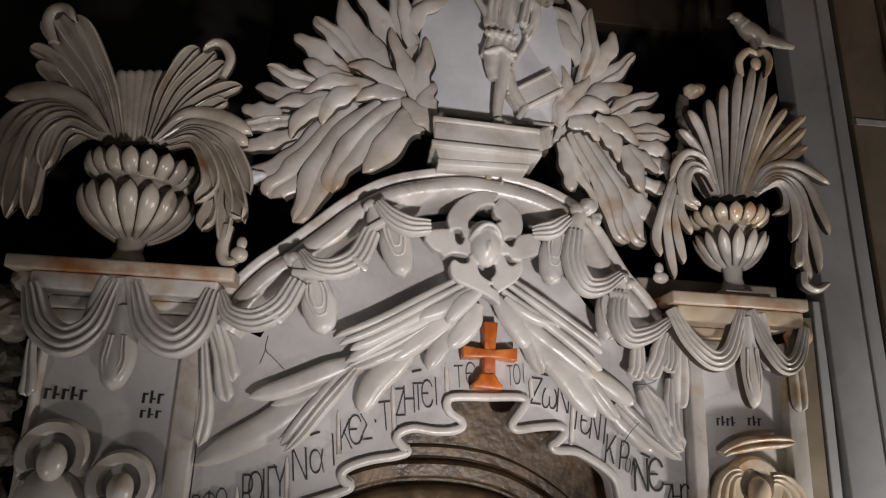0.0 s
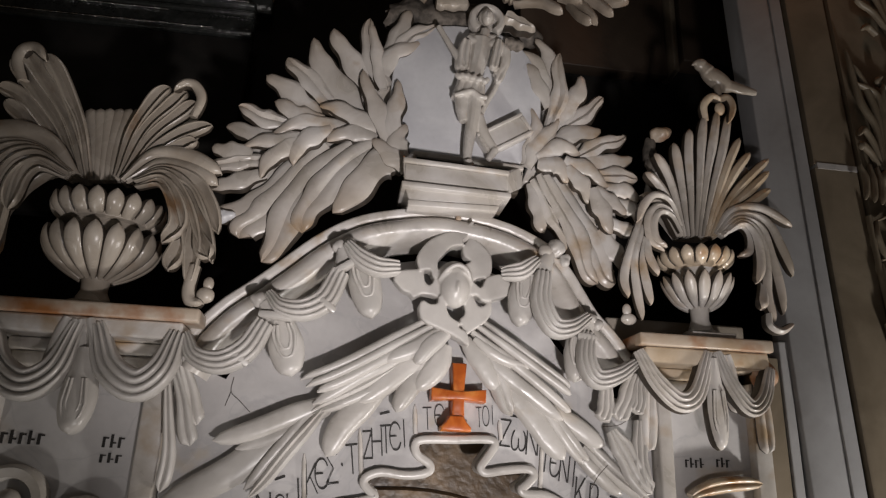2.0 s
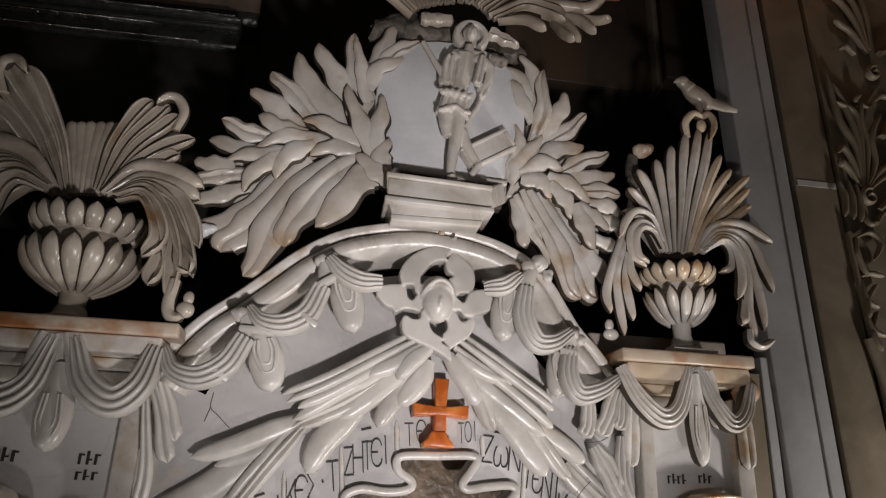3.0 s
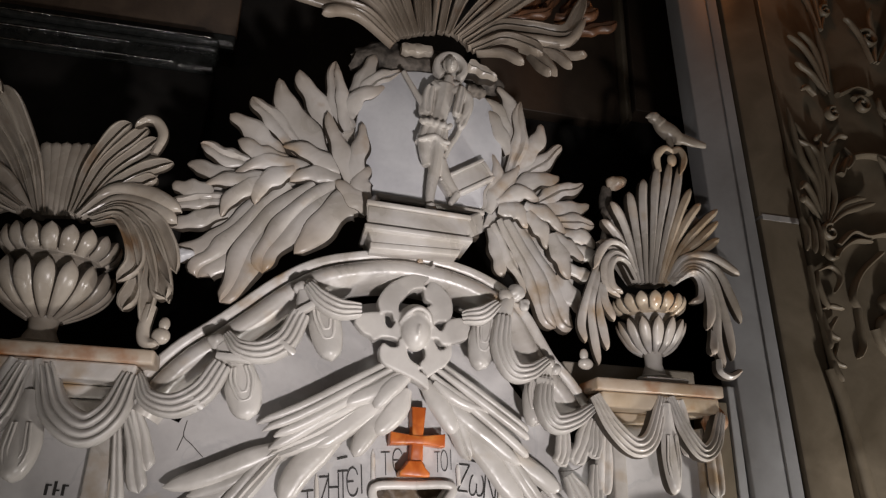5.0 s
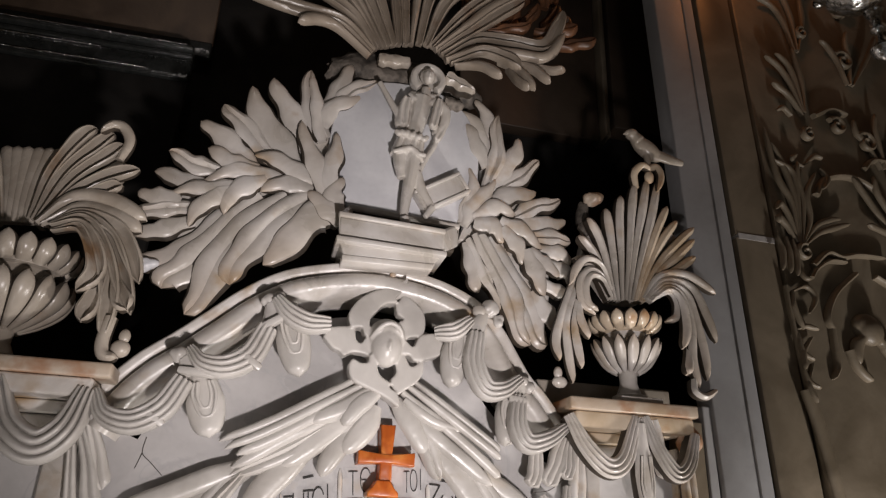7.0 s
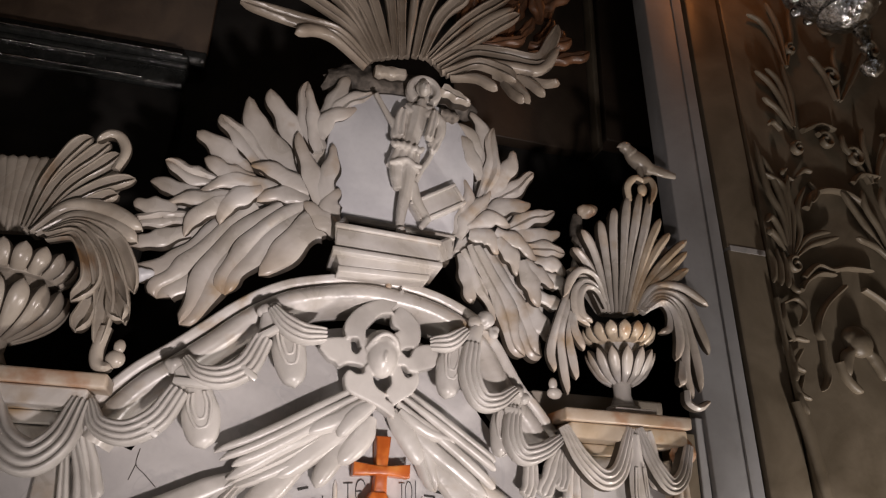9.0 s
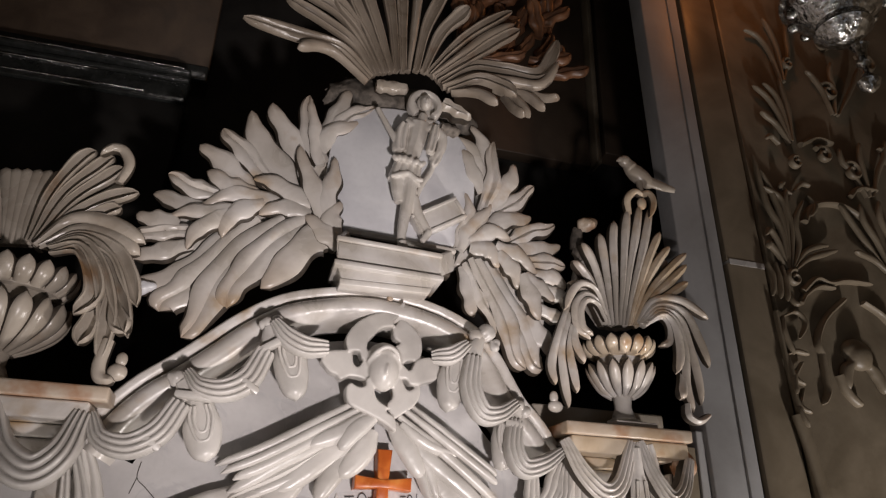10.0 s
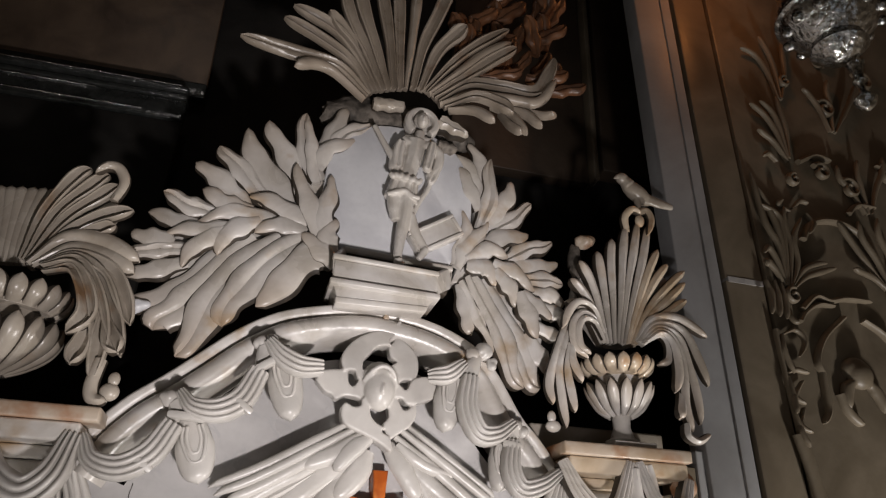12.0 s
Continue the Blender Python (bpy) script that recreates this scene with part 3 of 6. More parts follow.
lf(wl, [(-0.120, 2.550), (-0.155, 2.580), (-0.202, 2.612)], 0.0209, -0.056, kind="petal", flame=0.45)

wr = wreath("cream marble spray of pointed leaves drooping over the arch")
lf(wr, [(0.170, 2.557), (0.184, 2.489), (0.199, 2.441)], 0.0170, -0.03, kind="petal", flame=0.3)
lf(wr, [(0.178, 2.569), (0.222, 2.480), (0.260, 2.389)], 0.0209, -0.034, kind="crease", flame=0.3)
lf(wr, [(0.192, 2.581), (0.249, 2.470), (0.286, 2.380), (0.318, 2.332)], 0.0222, -0.038, kind="crease", flame=0.25, tilt=(0.0, 0.0))
lf(wr, [(0.215, 2.574), (0.289, 2.447), (0.331, 2.372), (0.363, 2.340)], 0.0287, -0.03, kind="crease", flame=0.3)
lf(wr, [(0.328, 2.458), (0.357, 2.403), (0.385, 2.377)], 0.0196, -0.034, kind="petal")
lf(wr, [(0.338, 2.483), (0.386, 2.461), (0.420, 2.447)], 0.0144, -0.038, kind="petal")
lf(wr, [(0.347, 2.534), (0.403, 2.516), (0.430, 2.490)], 0.0157, -0.03, kind="petal")
lf(wr, [(0.333, 2.560), (0.390, 2.557), (0.424, 2.540)], 0.0170, -0.034, kind="petal")
lf(wr, [(0.313, 2.590), (0.377, 2.595), (0.422, 2.596)], 0.0170, -0.038, kind="crease")
lf(wr, [(0.271, 2.610), (0.349, 2.630), (0.417, 2.645)], 0.0196, -0.03, kind="petal")
lf(wr, [(0.278, 2.635), (0.343, 2.676), (0.402, 2.700)], 0.0183, -0.034, kind="crease")
lf(wr, [(0.215, 2.664), (0.279, 2.693), (0.337, 2.710)], 0.0196, -0.038, kind="petal")
lf(wr, [(0.222, 2.683), (0.287, 2.744), (0.354, 2.799)], 0.0196, -0.03, kind="crease")
lf(wr, [(0.233, 2.715), (0.272, 2.788), (0.300, 2.853)], 0.0196, -0.034, kind="petal")
lf(wr, [(0.210, 2.701), (0.236, 2.806), (0.238, 2.909)], 0.0183, -0.038, kind="crease")
lf(wr, [(0.219, 2.795), (0.213, 2.882), (0.188, 2.951)], 0.0157, -0.03, kind="petal")
lf(wr, [(0.219, 2.779), (0.188, 2.858), (0.146, 2.907)], 0.0157, -0.034, kind="petal")
lf(wr, [(0.210, 2.754), (0.181, 2.820), (0.154, 2.868)], 0.0157, -0.038, kind="petal")
lf(wr, [(0.150, 2.599), (0.173, 2.673), (0.172, 2.748)], 0.0144, -0.040, kind="petal", flame=0.45)
lf(wr, [(0.156, 2.594), (0.189, 2.668), (0.236, 2.722)], 0.0170, -0.042, kind="petal", flame=0.45)
lf(wr, [(0.177, 2.617), (0.236, 2.649), (0.282, 2.642)], 0.0170, -0.044, kind="petal", flame=0.45)
lf(wr, [(0.180, 2.603), (0.222, 2.598), (0.253, 2.565)], 0.0196, -0.045, kind="petal", flame=0.45)
lf(wr, [(0.243, 2.617), (0.299, 2.595), (0.347, 2.562)], 0.0170, -0.047, kind="petal", flame=0.45)
lf(wr, [(0.250, 2.599), (0.280, 2.557), (0.303, 2.515)], 0.0170, -0.049, kind="petal", flame=0.45)
lf(wr, [(0.312, 2.550), (0.346, 2.520), (0.387, 2.500)], 0.0170, -0.051, kind="petal", flame=0.45)
lf(wr, [(0.305, 2.549), (0.326, 2.493), (0.350, 2.446)], 0.0196, -0.053, kind="petal", flame=0.45)
part("body", plate([tuple(p) for p in spline([(-0.109, 2.550), (-0.162, 2.581), (-0.205, 2.559), (-0.260, 2.525), (-0.312, 2.473), (-0.363, 2.428), (-0.415, 2.403), (-0.445, 2.418), (-0.450, 2.480), (-0.470, 2.522), (-0.481, 2.573), (-0.450, 2.625), (-0.403, 2.661), (-0.370, 2.724), (-0.327, 2.776), (-0.268, 2.817), (-0.221, 2.865), (-0.175, 2.867), (-0.158, 2.777), (-0.156, 2.659), (-0.129, 2.592)], 60)], -0.030, 0.0, 0.006), MARBLE, wl)
part("body", plate([tuple(p) for p in spline([(0.148, 2.563), (0.181, 2.553), (0.228, 2.494), (0.282, 2.411), (0.329, 2.373), (0.361, 2.413), (0.373, 2.476), (0.366, 2.560), (0.374, 2.620), (0.346, 2.664), (0.307, 2.709), (0.274, 2.750), (0.242, 2.792), (0.215, 2.852), (0.190, 2.846), (0.201, 2.746), (0.174, 2.636)], 60)], -0.030, 0.0, 0.006), MARBLE, wr)

# ---- plaque, statue, sarcophagus ----
oval = [(0.012 + 0.178 * math.copysign(abs(math.cos(a)) ** 0.8, math.cos(a)), 2.755 + 0.195 * math.copysign(abs(math.sin(a)) ** 0.8, math.sin(a))) for a in np.linspace(0, 2 * math.pi, 49)[:-1]]
tagged(part("plaque", plate(oval, -0.046, 0.02, 0.004), PLAQUE), "smooth grey-white marble plaque behind the statue", "plaque")

sarc = thing("sarcophagus", "open cream marble tomb chest on the arch", "chest")
part("front_wall", skewed([(-0.128, 2.542), (0.093, 2.536), (0.092, 2.494), (-0.128, 2.499)], -0.112, -0.102), MARBLE, sarc)
part("front_lip", skewed([(-0.133, 2.554), (0.097, 2.546), (0.097, 2.535), (-0.132, 2.543)], -0.118, -0.099), MARBLE, sarc)
part("back_rim", skewed([(-0.108, 2.600), (0.144, 2.589), (0.144, 2.578), (-0.105, 2.589)], -0.060, -0.02), MARBLE, sarc)
# inner face coloured dark in place of the shadow inside the chest
part("inside", skewed([(-0.106, 2.594), (0.144, 2.582), (0.133, 2.522), (-0.092, 2.533)], -0.050, -0.02), GRIME_SHADE, sarc)
part("end_wall", skewed([(0.083, 2.543), (0.097, 2.545), (0.095, 2.493), (0.083, 2.491)], -0.108, -0.04, [(0.134, 2.595), (0.149, 2.597), (0.145, 2.541), (0.132, 2.539)]), MARBLE, sarc)
part("end_wall", skewed([(-0.133, 2.553), (-0.121, 2.552), (-0.117, 2.500), (-0.129, 2.499)], -0.108, -0.04, [(-0.108, 2.608), (-0.096, 2.608), (-0.092, 2.550), (-0.102, 2.549)]), MARBLE, sarc)
part("ledge", skewed([(-0.134, 2.498), (0.100, 2.493), (0.100, 2.481), (-0.133, 2.486)], -0.122, 0.0), MARBLE, sarc)
part("cavetto", skewed([(-0.126, 2.491), (0.093, 2.484), (0.076, 2.468), (-0.115, 2.463)], -0.104, 0.0), MARBLE, sarc)
part("plinth", skewed([(-0.118, 2.463), (0.079, 2.467), (0.073, 2.453), (-0.117, 2.449)], -0.106, 0.02), MARBLE, sarc)

m = Matrix.Translation((0.098, -0.055, 2.660)) @ pose(0, 0, 0, 0, -33, 0)
lid = thing("tomb_lid", "tilted marble lid leaning beside the statue", "lid")
part("slab", moved(box(-0.062, 0.062, -0.012, 0.012, -0.028, 0.028, 0.003), m), MARBLE, lid)
for a in (box(-0.062, 0.062, -0.018, -0.0125, 0.020, 0.028, 0.002), box(-0.062, 0.062, -0.018, -0.0125, -0.028, -0.020, 0.002), box(0.054, 0.062, -0.018, -0.0125, -0.0195, 0.0195, 0.002), box(-0.062, -0.054, -0.018, -0.0125, -0.0195, 0.0195, 0.002)):
    part("rim", moved(a, m), MARBLE, lid)

Y = -0.074


def at(p, dy=0.0):
    return (p[0], Y + dy, p[1])


def limb(pts, radii, dy=0.0, n=12):
    return tube([at(p, dy) for p in pts], radii, n=n)


def fold(pts, w, kind, th, dy, root=0.7, tip=14):
    return blade(pts, w, Y + dy, kind=kind, root=root, tip=tip, th=th)


HX, HZ = (0.047, 2.948)
NX, NZ = (0.050, 2.955)
halo = [(NX + 0.035 * math.cos(a), NZ + 0.035 * math.sin(a)) for a in np.linspace(-0.95, math.pi + 0.95, 40)]
statue = join(
    ball((HX, Y - 0.018, HZ), 0.0175, (0.82, 0.9, 1.22)),
    ball((HX, Y - 0.006, HZ + 0.007), 0.0205, (0.95, 0.8, 1.0)),
    ball((HX - 0.001, Y - 0.034, HZ - 0.002), 0.0036, (0.7, 0.9, 1.8)),
    *[ball((HX + s * 0.006, Y - 0.0315, HZ + 0.004), 0.0028, (1.3, 0.6, 0.7)) for s in (-1, 1)],
    ball((HX - 0.0005, Y - 0.032, HZ - 0.011), 0.003, (1.5, 0.6, 0.6)),
    limb([(0.047, 2.925), (0.042, 2.896)], [0.0114, 0.0127], 0),
    limb([(0.005, 2.900), (0.019, 2.887), (0.044, 2.879), (0.074, 2.898)], [0.0064, 0.0102, 0.0102, 0.0064], -0.003),
    limb([(0.007, 2.904), (0.038, 2.903), (0.077, 2.908)], [0.0076, 0.0102, 0.0076], 0.002),
    sweep([at(p, 0.010) for p in spline([(0.038, 2.900), (0.034, 2.858), (0.025, 2.816), (0.019, 2.775)], 12)], [0.0288 - 0.0009 * k for k in range(13)], [0.026] * 13, "plain"),
    fold([(0.000, 2.883), (-0.011, 2.843), (-0.004, 2.804)], 0.0152, "double", 0.016, -0.004, 0.7, 14),
    fold([(-0.010, 2.868), (-0.019, 2.835), (-0.015, 2.805)], 0.0089, "plain", 0.012, 0.002, 0.7, 14),
    limb([(-0.011, 2.828), (-0.031, 2.858), (-0.052, 2.892), (-0.067, 2.917)], [0.0102, 0.0076, 0.0064, 0.0064], -0.004),
    limb([(0.074, 2.892), (0.095, 2.870), (0.093, 2.832), (0.072, 2.803)], [0.0140, 0.0140, 0.0114, 0.0089], 0.002),
    fold([(0.077, 2.892), (0.070, 2.846), (0.063, 2.811)], 0.0114, "double", 0.014, -0.008, 0.7, 14),
    fold([(0.095, 2.870), (0.096, 2.829), (0.075, 2.785)], 0.0114, "double", 0.012, 0.004, 0.7, 14),
    limb([(0.085, 2.815), (0.073, 2.773), (0.055, 2.737), (0.041, 2.696)], [0.0064, 0.0064, 0.0064, 0.0051], 0.008),
    sweep([at(p, 0.010) for p in spline([(0.018, 2.787), (0.014, 2.759), (0.010, 2.732)], 12)], [0.0330 + 0.0006 * k for k in range(13)], [0.028] * 13, "cloth"),
    limb([(-0.024, 2.783), (-0.016, 2.776), (-0.008, 2.785)], [0.0051, 0.0076, 0.0051], -0.022),
    limb([(-0.010, 2.784), (-0.001, 2.778), (0.006, 2.787)], [0.0051, 0.0076, 0.0051], -0.022),
    limb([(0.005, 2.783), (0.013, 2.777), (0.021, 2.786)], [0.0051, 0.0076, 0.0051], -0.022),
    limb([(0.020, 2.780), (0.028, 2.774), (0.036, 2.783)], [0.0051, 0.0076, 0.0051], -0.022),
    limb([(0.035, 2.777), (0.043, 2.771), (0.051, 2.780)], [0.0051, 0.0076, 0.0051], -0.022),
    limb([(-0.026, 2.729), (-0.006, 2.738), (0.015, 2.745), (0.034, 2.733), (0.050, 2.733)], [0.0051, 0.0064, 0.0064, 0.0064, 0.0051], -0.018),
    limb([(-0.006, 2.738), (-0.004, 2.706), (0.002, 2.675)], [0.0178, 0.0152, 0.0114], 0),
    limb([(0.023, 2.743), (0.022, 2.693), (0.014, 2.629), (0.011, 2.589), (0.013, 2.568)], [0.0191, 0.0165, 0.0127, 0.0102, 0.0102], 0),
    limb([(0.011, 2.576), (0.013, 2.565), (0.022, 2.560)], [0.0102, 0.0114, 0.0089], -0.01),
    limb([(0.033, 2.695), (0.050, 2.651), (0.075, 2.616)], [0.0152, 0.0127, 0.0089], 0.006),
    limb([(0.075, 2.616), (0.068, 2.603), (0.058, 2.588)], [0.0089, 0.0089, 0.0064], 0.002),
    profile_sweep(halo, [(-0.009, Y + 0.02), (-0.009, Y - 0.002), (-0.004, Y - 0.008), (0.006, Y - 0.007), (0.009, Y), (0.009, Y + 0.02)]),
    plate([(NX + 0.026 * math.cos(a), NZ + 0.026 * math.sin(a)) for a in np.linspace(0, 2 * math.pi, 33)[:-1]], Y + 0.012, Y + 0.045, 0),
)
tagged(part("statue", fused(statue, 0.0018, 1), PALE), "small cream marble statue with a round halo standing in the chest", "statue")

# rough rock over the plaque
def rough(at, r, squash, amount, seed):
    v, f = ball(at, r, squash, 28)
    out = []
    for p in v:
        d = p - Vector(at)
        q = p * 26 + Vector((seed, 0, 0))
        out.append(p + d.normalized() * (noise.noise(q) * amount + noise.noise(q * 2.7) * amount * 0.5))
    return out, f


BX, BZ = (-0.494, 2.411)
part("broken_tip", moved(rough((0, 0, 0), 0.020, (1.3, 0.5, 0.62), 0.009, 17), pose(BX, -0.048, BZ, 0, -18, 0)), PLAQUE, wl, "freshly broken white tip")
rock = thing("broken_rock", "rough broken stone above the marble plaque", "rock")
part("stone", rough((-0.03, 0.0, 2.985), 0.12, (1.35, 0.35, 0.55), 0.02, 1), ROCK, rock)
part("stone", rough((0.14, -0.01, 2.965), 0.06, (1.0, 0.5, 0.6), 0.014, 5), ROCK, rock)
part("pale_chunk", blade([(-0.073, 2.993), (-0.037, 2.996), (0.008, 3.000)], 0.0155, -0.055, kind="band", root=0.8, tip=9, run=True, lobes=0.15, th=0.02), DUSKY, rock)
part("pale_chunk", blade([(0.096, 2.979), (0.131, 2.964), (0.172, 2.948)], 0.0219, -0.055, kind="crease", root=0.9, tip=3, run=True, lobes=0.15, th=0.02), DUSKY, rock)
part("pale_chunk", blade([(0.097, 2.913), (0.122, 2.908), (0.146, 2.906)], 0.0155, -0.05, kind="plain", root=0.9, tip=3, run=True, lobes=0.2, th=0.02), ROCK, rock)

# ---- urns ----
def petal(at, prof, az, half, th=0.012, point=0.55, n=14):
    """A bulging petal on a turned body: prof (radius, z) upwards, at the turn az in degrees from the front; half: half its share of the ring."""
    a = radians(az)
    way = Vector((math.sin(a), -math.cos(a), 0))
    line = spline(prof, n)
    path = [Vector((at[0], at[1], 0)) + way * r + Vector((0, 0, z)) for r, z in line]
    most = max(r for r, z in prof)
    widths, thick = [], []
    for i, (r, z) in enumerate(line):
        s = max(0.0, (i / n - point) / (1 - point))
        widths.append(max(half * r / most * (1 - s ** 2.2) ** 0.8, 0.001))
        thick.append(max(th * (1 - 0.7 * s ** 3), 0.002))

    def out(i):
        t = (path[min(i + 1, n)] - path[max(i - 1, 0)]).normalized()
        o = way - t * way.dot(t)
        return o if o.length > 1e-4 else way
    return sweep(path, widths, thick, "petal", 0.4, out)


def urn(x, y, foot, low, up, count, upper, label, stone=MARBLE):
    """A footed bowl: low, up: profiles (radius, z) of the lower and upper ring of petals; count: petals in each ring."""
    t = thing("urn", label, "urn", "stone urns on the shelves")
    zb, z0, r0 = foot, low[0][1], low[0][0]
    part("foot", lathe([(r0 * 1.75, zb), (r0 * 1.75, zb + 0.010), (r0 * 1.25, zb + 0.015), (r0 * 0.9, zb + (z0 - zb) * 0.55), (r0 * 0.95, z0 - 0.006), (r0 * 1.1, z0 + 0.004)], (x, y)), stone, t)
    rim, neck = low[-1], up[0]
    body = [(r * 0.9, z) for r, z in low[:-1]] + [(rim[0] * 0.8, rim[1] - 0.014), (neck[0] * 0.88, rim[1] - 0.010), (neck[0] * 0.88, neck[1] - 0.008), (neck[0] * 0.95, neck[1] + 0.006), (neck[0] * 0.5, neck[1] + 0.008)]
    bowl = part("bowl", lathe(body, (x, y)), stone, t)
    collar = part("collar", lathe([(neck[0] * 0.85, neck[1] - 0.009), (neck[0] * 1.04, neck[1] - 0.006), (neck[0] * 1.08, neck[1]), (neck[0] * 1.02, neck[1] + 0.006), (neck[0] * 0.85, neck[1] + 0.009)], (x, y)), upper, t)
    for k in range(count):
        part("petal", petal((x, y), low, (k + 0.4) * 360 / count, rim[0] * math.tan(math.pi / count) * 1.02, 0.012), stone, bowl)
    for k in range(count + 2):
        part("small_petal", petal((x, y), up, (k + 0.2) * 360 / (count + 2), up[-1][0] * math.tan(math.pi / (count + 2)) * 0.98, 0.010), upper, collar)
    return t


# warm stone, its darker colour also stands in for weaker light on this urn
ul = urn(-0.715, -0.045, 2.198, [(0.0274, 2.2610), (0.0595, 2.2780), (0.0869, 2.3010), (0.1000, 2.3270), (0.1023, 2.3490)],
         [(0.0785, 2.3730), (0.0952, 2.3900), (0.1023, 2.4170)], 17, DUSKY, "petal-carved warm cream marble urn, darkened for weaker light, plumes spreading above", DUSKY)
ur = urn(0.5490, -0.045, 2.225, [(0.0214, 2.2940), (0.0428, 2.3070), (0.0595, 2.3320), (0.0762, 2.3600)],
         [(0.0547, 2.3830), (0.0714, 2.3960), (0.0785, 2.4180)], 14, CREAM, "marble urn with honey-stained petals and a fan of plumes")
part("plinth", box(0.4940, 0.5930, -0.11, 0.05, 2.2115, 2.2245, 0.003), MARBLE, ur)


def fl(t, pts, w, y0=-0.07, y1=None, mat=MARBLE, kind="flute", **k):
    k.setdefault("root", 0.28)
    k.setdefault("grow", 0.8)
    k.setdefault("tip", 7)
    k.setdefault("th", 0.018)
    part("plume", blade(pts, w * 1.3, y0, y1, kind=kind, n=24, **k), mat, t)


def spray(t, leaves, w, y0, y1, mat=MARBLE, kind="plain", step=0.0, **k):
    """Ribs of one carved leaf, each through its own points, overlapping one after the other."""
    for i, pts in enumerate(leaves):
        fl(t, pts, w, y0 - step * i, y1 - step * i, mat, kind, run=True, **k)


def backing(t, pts, y, mat=MARBLE):
    """The solid stone that the ribs of a leaf are cut from."""
    part("body", plate([tuple(p) for p in spline(pts + pts[:1], 48)[:-1]], y, y + 0.03, 0.006), mat, t)


backing(ur, [(0.509, 2.451), (0.464, 2.515), (0.443, 2.554), (0.463, 2.618), (0.502, 2.632), (0.542, 2.675), (0.580, 2.712), (0.633, 2.748), (0.651, 2.683), (0.688, 2.655), (0.718, 2.617), (0.702, 2.570), (0.654, 2.520), (0.594, 2.458)], -0.056)
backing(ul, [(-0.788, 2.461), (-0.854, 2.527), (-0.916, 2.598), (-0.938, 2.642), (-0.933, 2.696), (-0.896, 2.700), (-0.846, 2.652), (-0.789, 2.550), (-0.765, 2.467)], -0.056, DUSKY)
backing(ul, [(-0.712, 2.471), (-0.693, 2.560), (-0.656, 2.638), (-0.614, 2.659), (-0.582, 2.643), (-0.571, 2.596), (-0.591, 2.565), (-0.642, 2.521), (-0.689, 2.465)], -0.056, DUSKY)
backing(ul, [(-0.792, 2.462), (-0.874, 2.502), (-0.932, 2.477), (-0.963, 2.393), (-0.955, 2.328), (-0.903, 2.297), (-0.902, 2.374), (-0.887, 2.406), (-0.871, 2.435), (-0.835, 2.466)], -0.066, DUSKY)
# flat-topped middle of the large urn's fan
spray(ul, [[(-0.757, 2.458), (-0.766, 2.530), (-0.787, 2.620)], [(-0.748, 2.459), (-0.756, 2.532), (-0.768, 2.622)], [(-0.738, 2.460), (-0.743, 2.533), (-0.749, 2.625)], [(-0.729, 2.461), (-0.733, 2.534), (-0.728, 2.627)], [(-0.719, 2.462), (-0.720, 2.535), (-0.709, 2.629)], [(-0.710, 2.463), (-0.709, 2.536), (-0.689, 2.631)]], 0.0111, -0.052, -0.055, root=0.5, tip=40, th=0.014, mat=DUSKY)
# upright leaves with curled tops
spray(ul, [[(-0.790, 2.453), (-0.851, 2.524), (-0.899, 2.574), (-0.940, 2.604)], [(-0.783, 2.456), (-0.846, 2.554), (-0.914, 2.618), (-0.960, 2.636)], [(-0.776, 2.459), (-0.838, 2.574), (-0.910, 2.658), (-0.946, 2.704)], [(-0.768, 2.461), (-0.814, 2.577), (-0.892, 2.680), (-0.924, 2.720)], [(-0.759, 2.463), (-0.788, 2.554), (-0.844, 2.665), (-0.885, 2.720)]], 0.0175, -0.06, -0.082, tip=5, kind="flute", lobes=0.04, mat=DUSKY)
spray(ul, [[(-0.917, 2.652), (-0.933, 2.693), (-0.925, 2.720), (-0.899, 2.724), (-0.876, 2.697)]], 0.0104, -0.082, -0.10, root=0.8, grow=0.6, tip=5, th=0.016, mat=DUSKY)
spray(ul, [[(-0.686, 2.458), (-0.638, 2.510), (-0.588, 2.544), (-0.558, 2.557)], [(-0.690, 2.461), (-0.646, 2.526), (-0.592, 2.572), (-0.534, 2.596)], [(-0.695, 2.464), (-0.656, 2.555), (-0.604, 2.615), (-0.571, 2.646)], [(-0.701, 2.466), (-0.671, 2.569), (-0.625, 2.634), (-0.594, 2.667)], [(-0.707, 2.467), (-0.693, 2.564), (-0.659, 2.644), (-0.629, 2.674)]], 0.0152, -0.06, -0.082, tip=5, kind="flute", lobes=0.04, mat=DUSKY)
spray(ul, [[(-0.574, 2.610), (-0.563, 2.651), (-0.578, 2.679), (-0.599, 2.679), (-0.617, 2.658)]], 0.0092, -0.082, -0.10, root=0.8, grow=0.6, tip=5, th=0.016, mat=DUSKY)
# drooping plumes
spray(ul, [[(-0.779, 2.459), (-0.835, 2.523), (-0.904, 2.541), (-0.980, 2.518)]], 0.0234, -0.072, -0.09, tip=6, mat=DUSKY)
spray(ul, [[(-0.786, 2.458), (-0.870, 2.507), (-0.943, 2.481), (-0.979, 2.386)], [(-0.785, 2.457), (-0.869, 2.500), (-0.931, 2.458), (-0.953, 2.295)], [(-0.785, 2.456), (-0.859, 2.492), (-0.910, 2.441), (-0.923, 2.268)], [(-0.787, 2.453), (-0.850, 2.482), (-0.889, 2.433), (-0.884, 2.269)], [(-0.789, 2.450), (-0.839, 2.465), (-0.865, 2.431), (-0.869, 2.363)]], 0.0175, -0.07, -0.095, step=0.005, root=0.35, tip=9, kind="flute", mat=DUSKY)
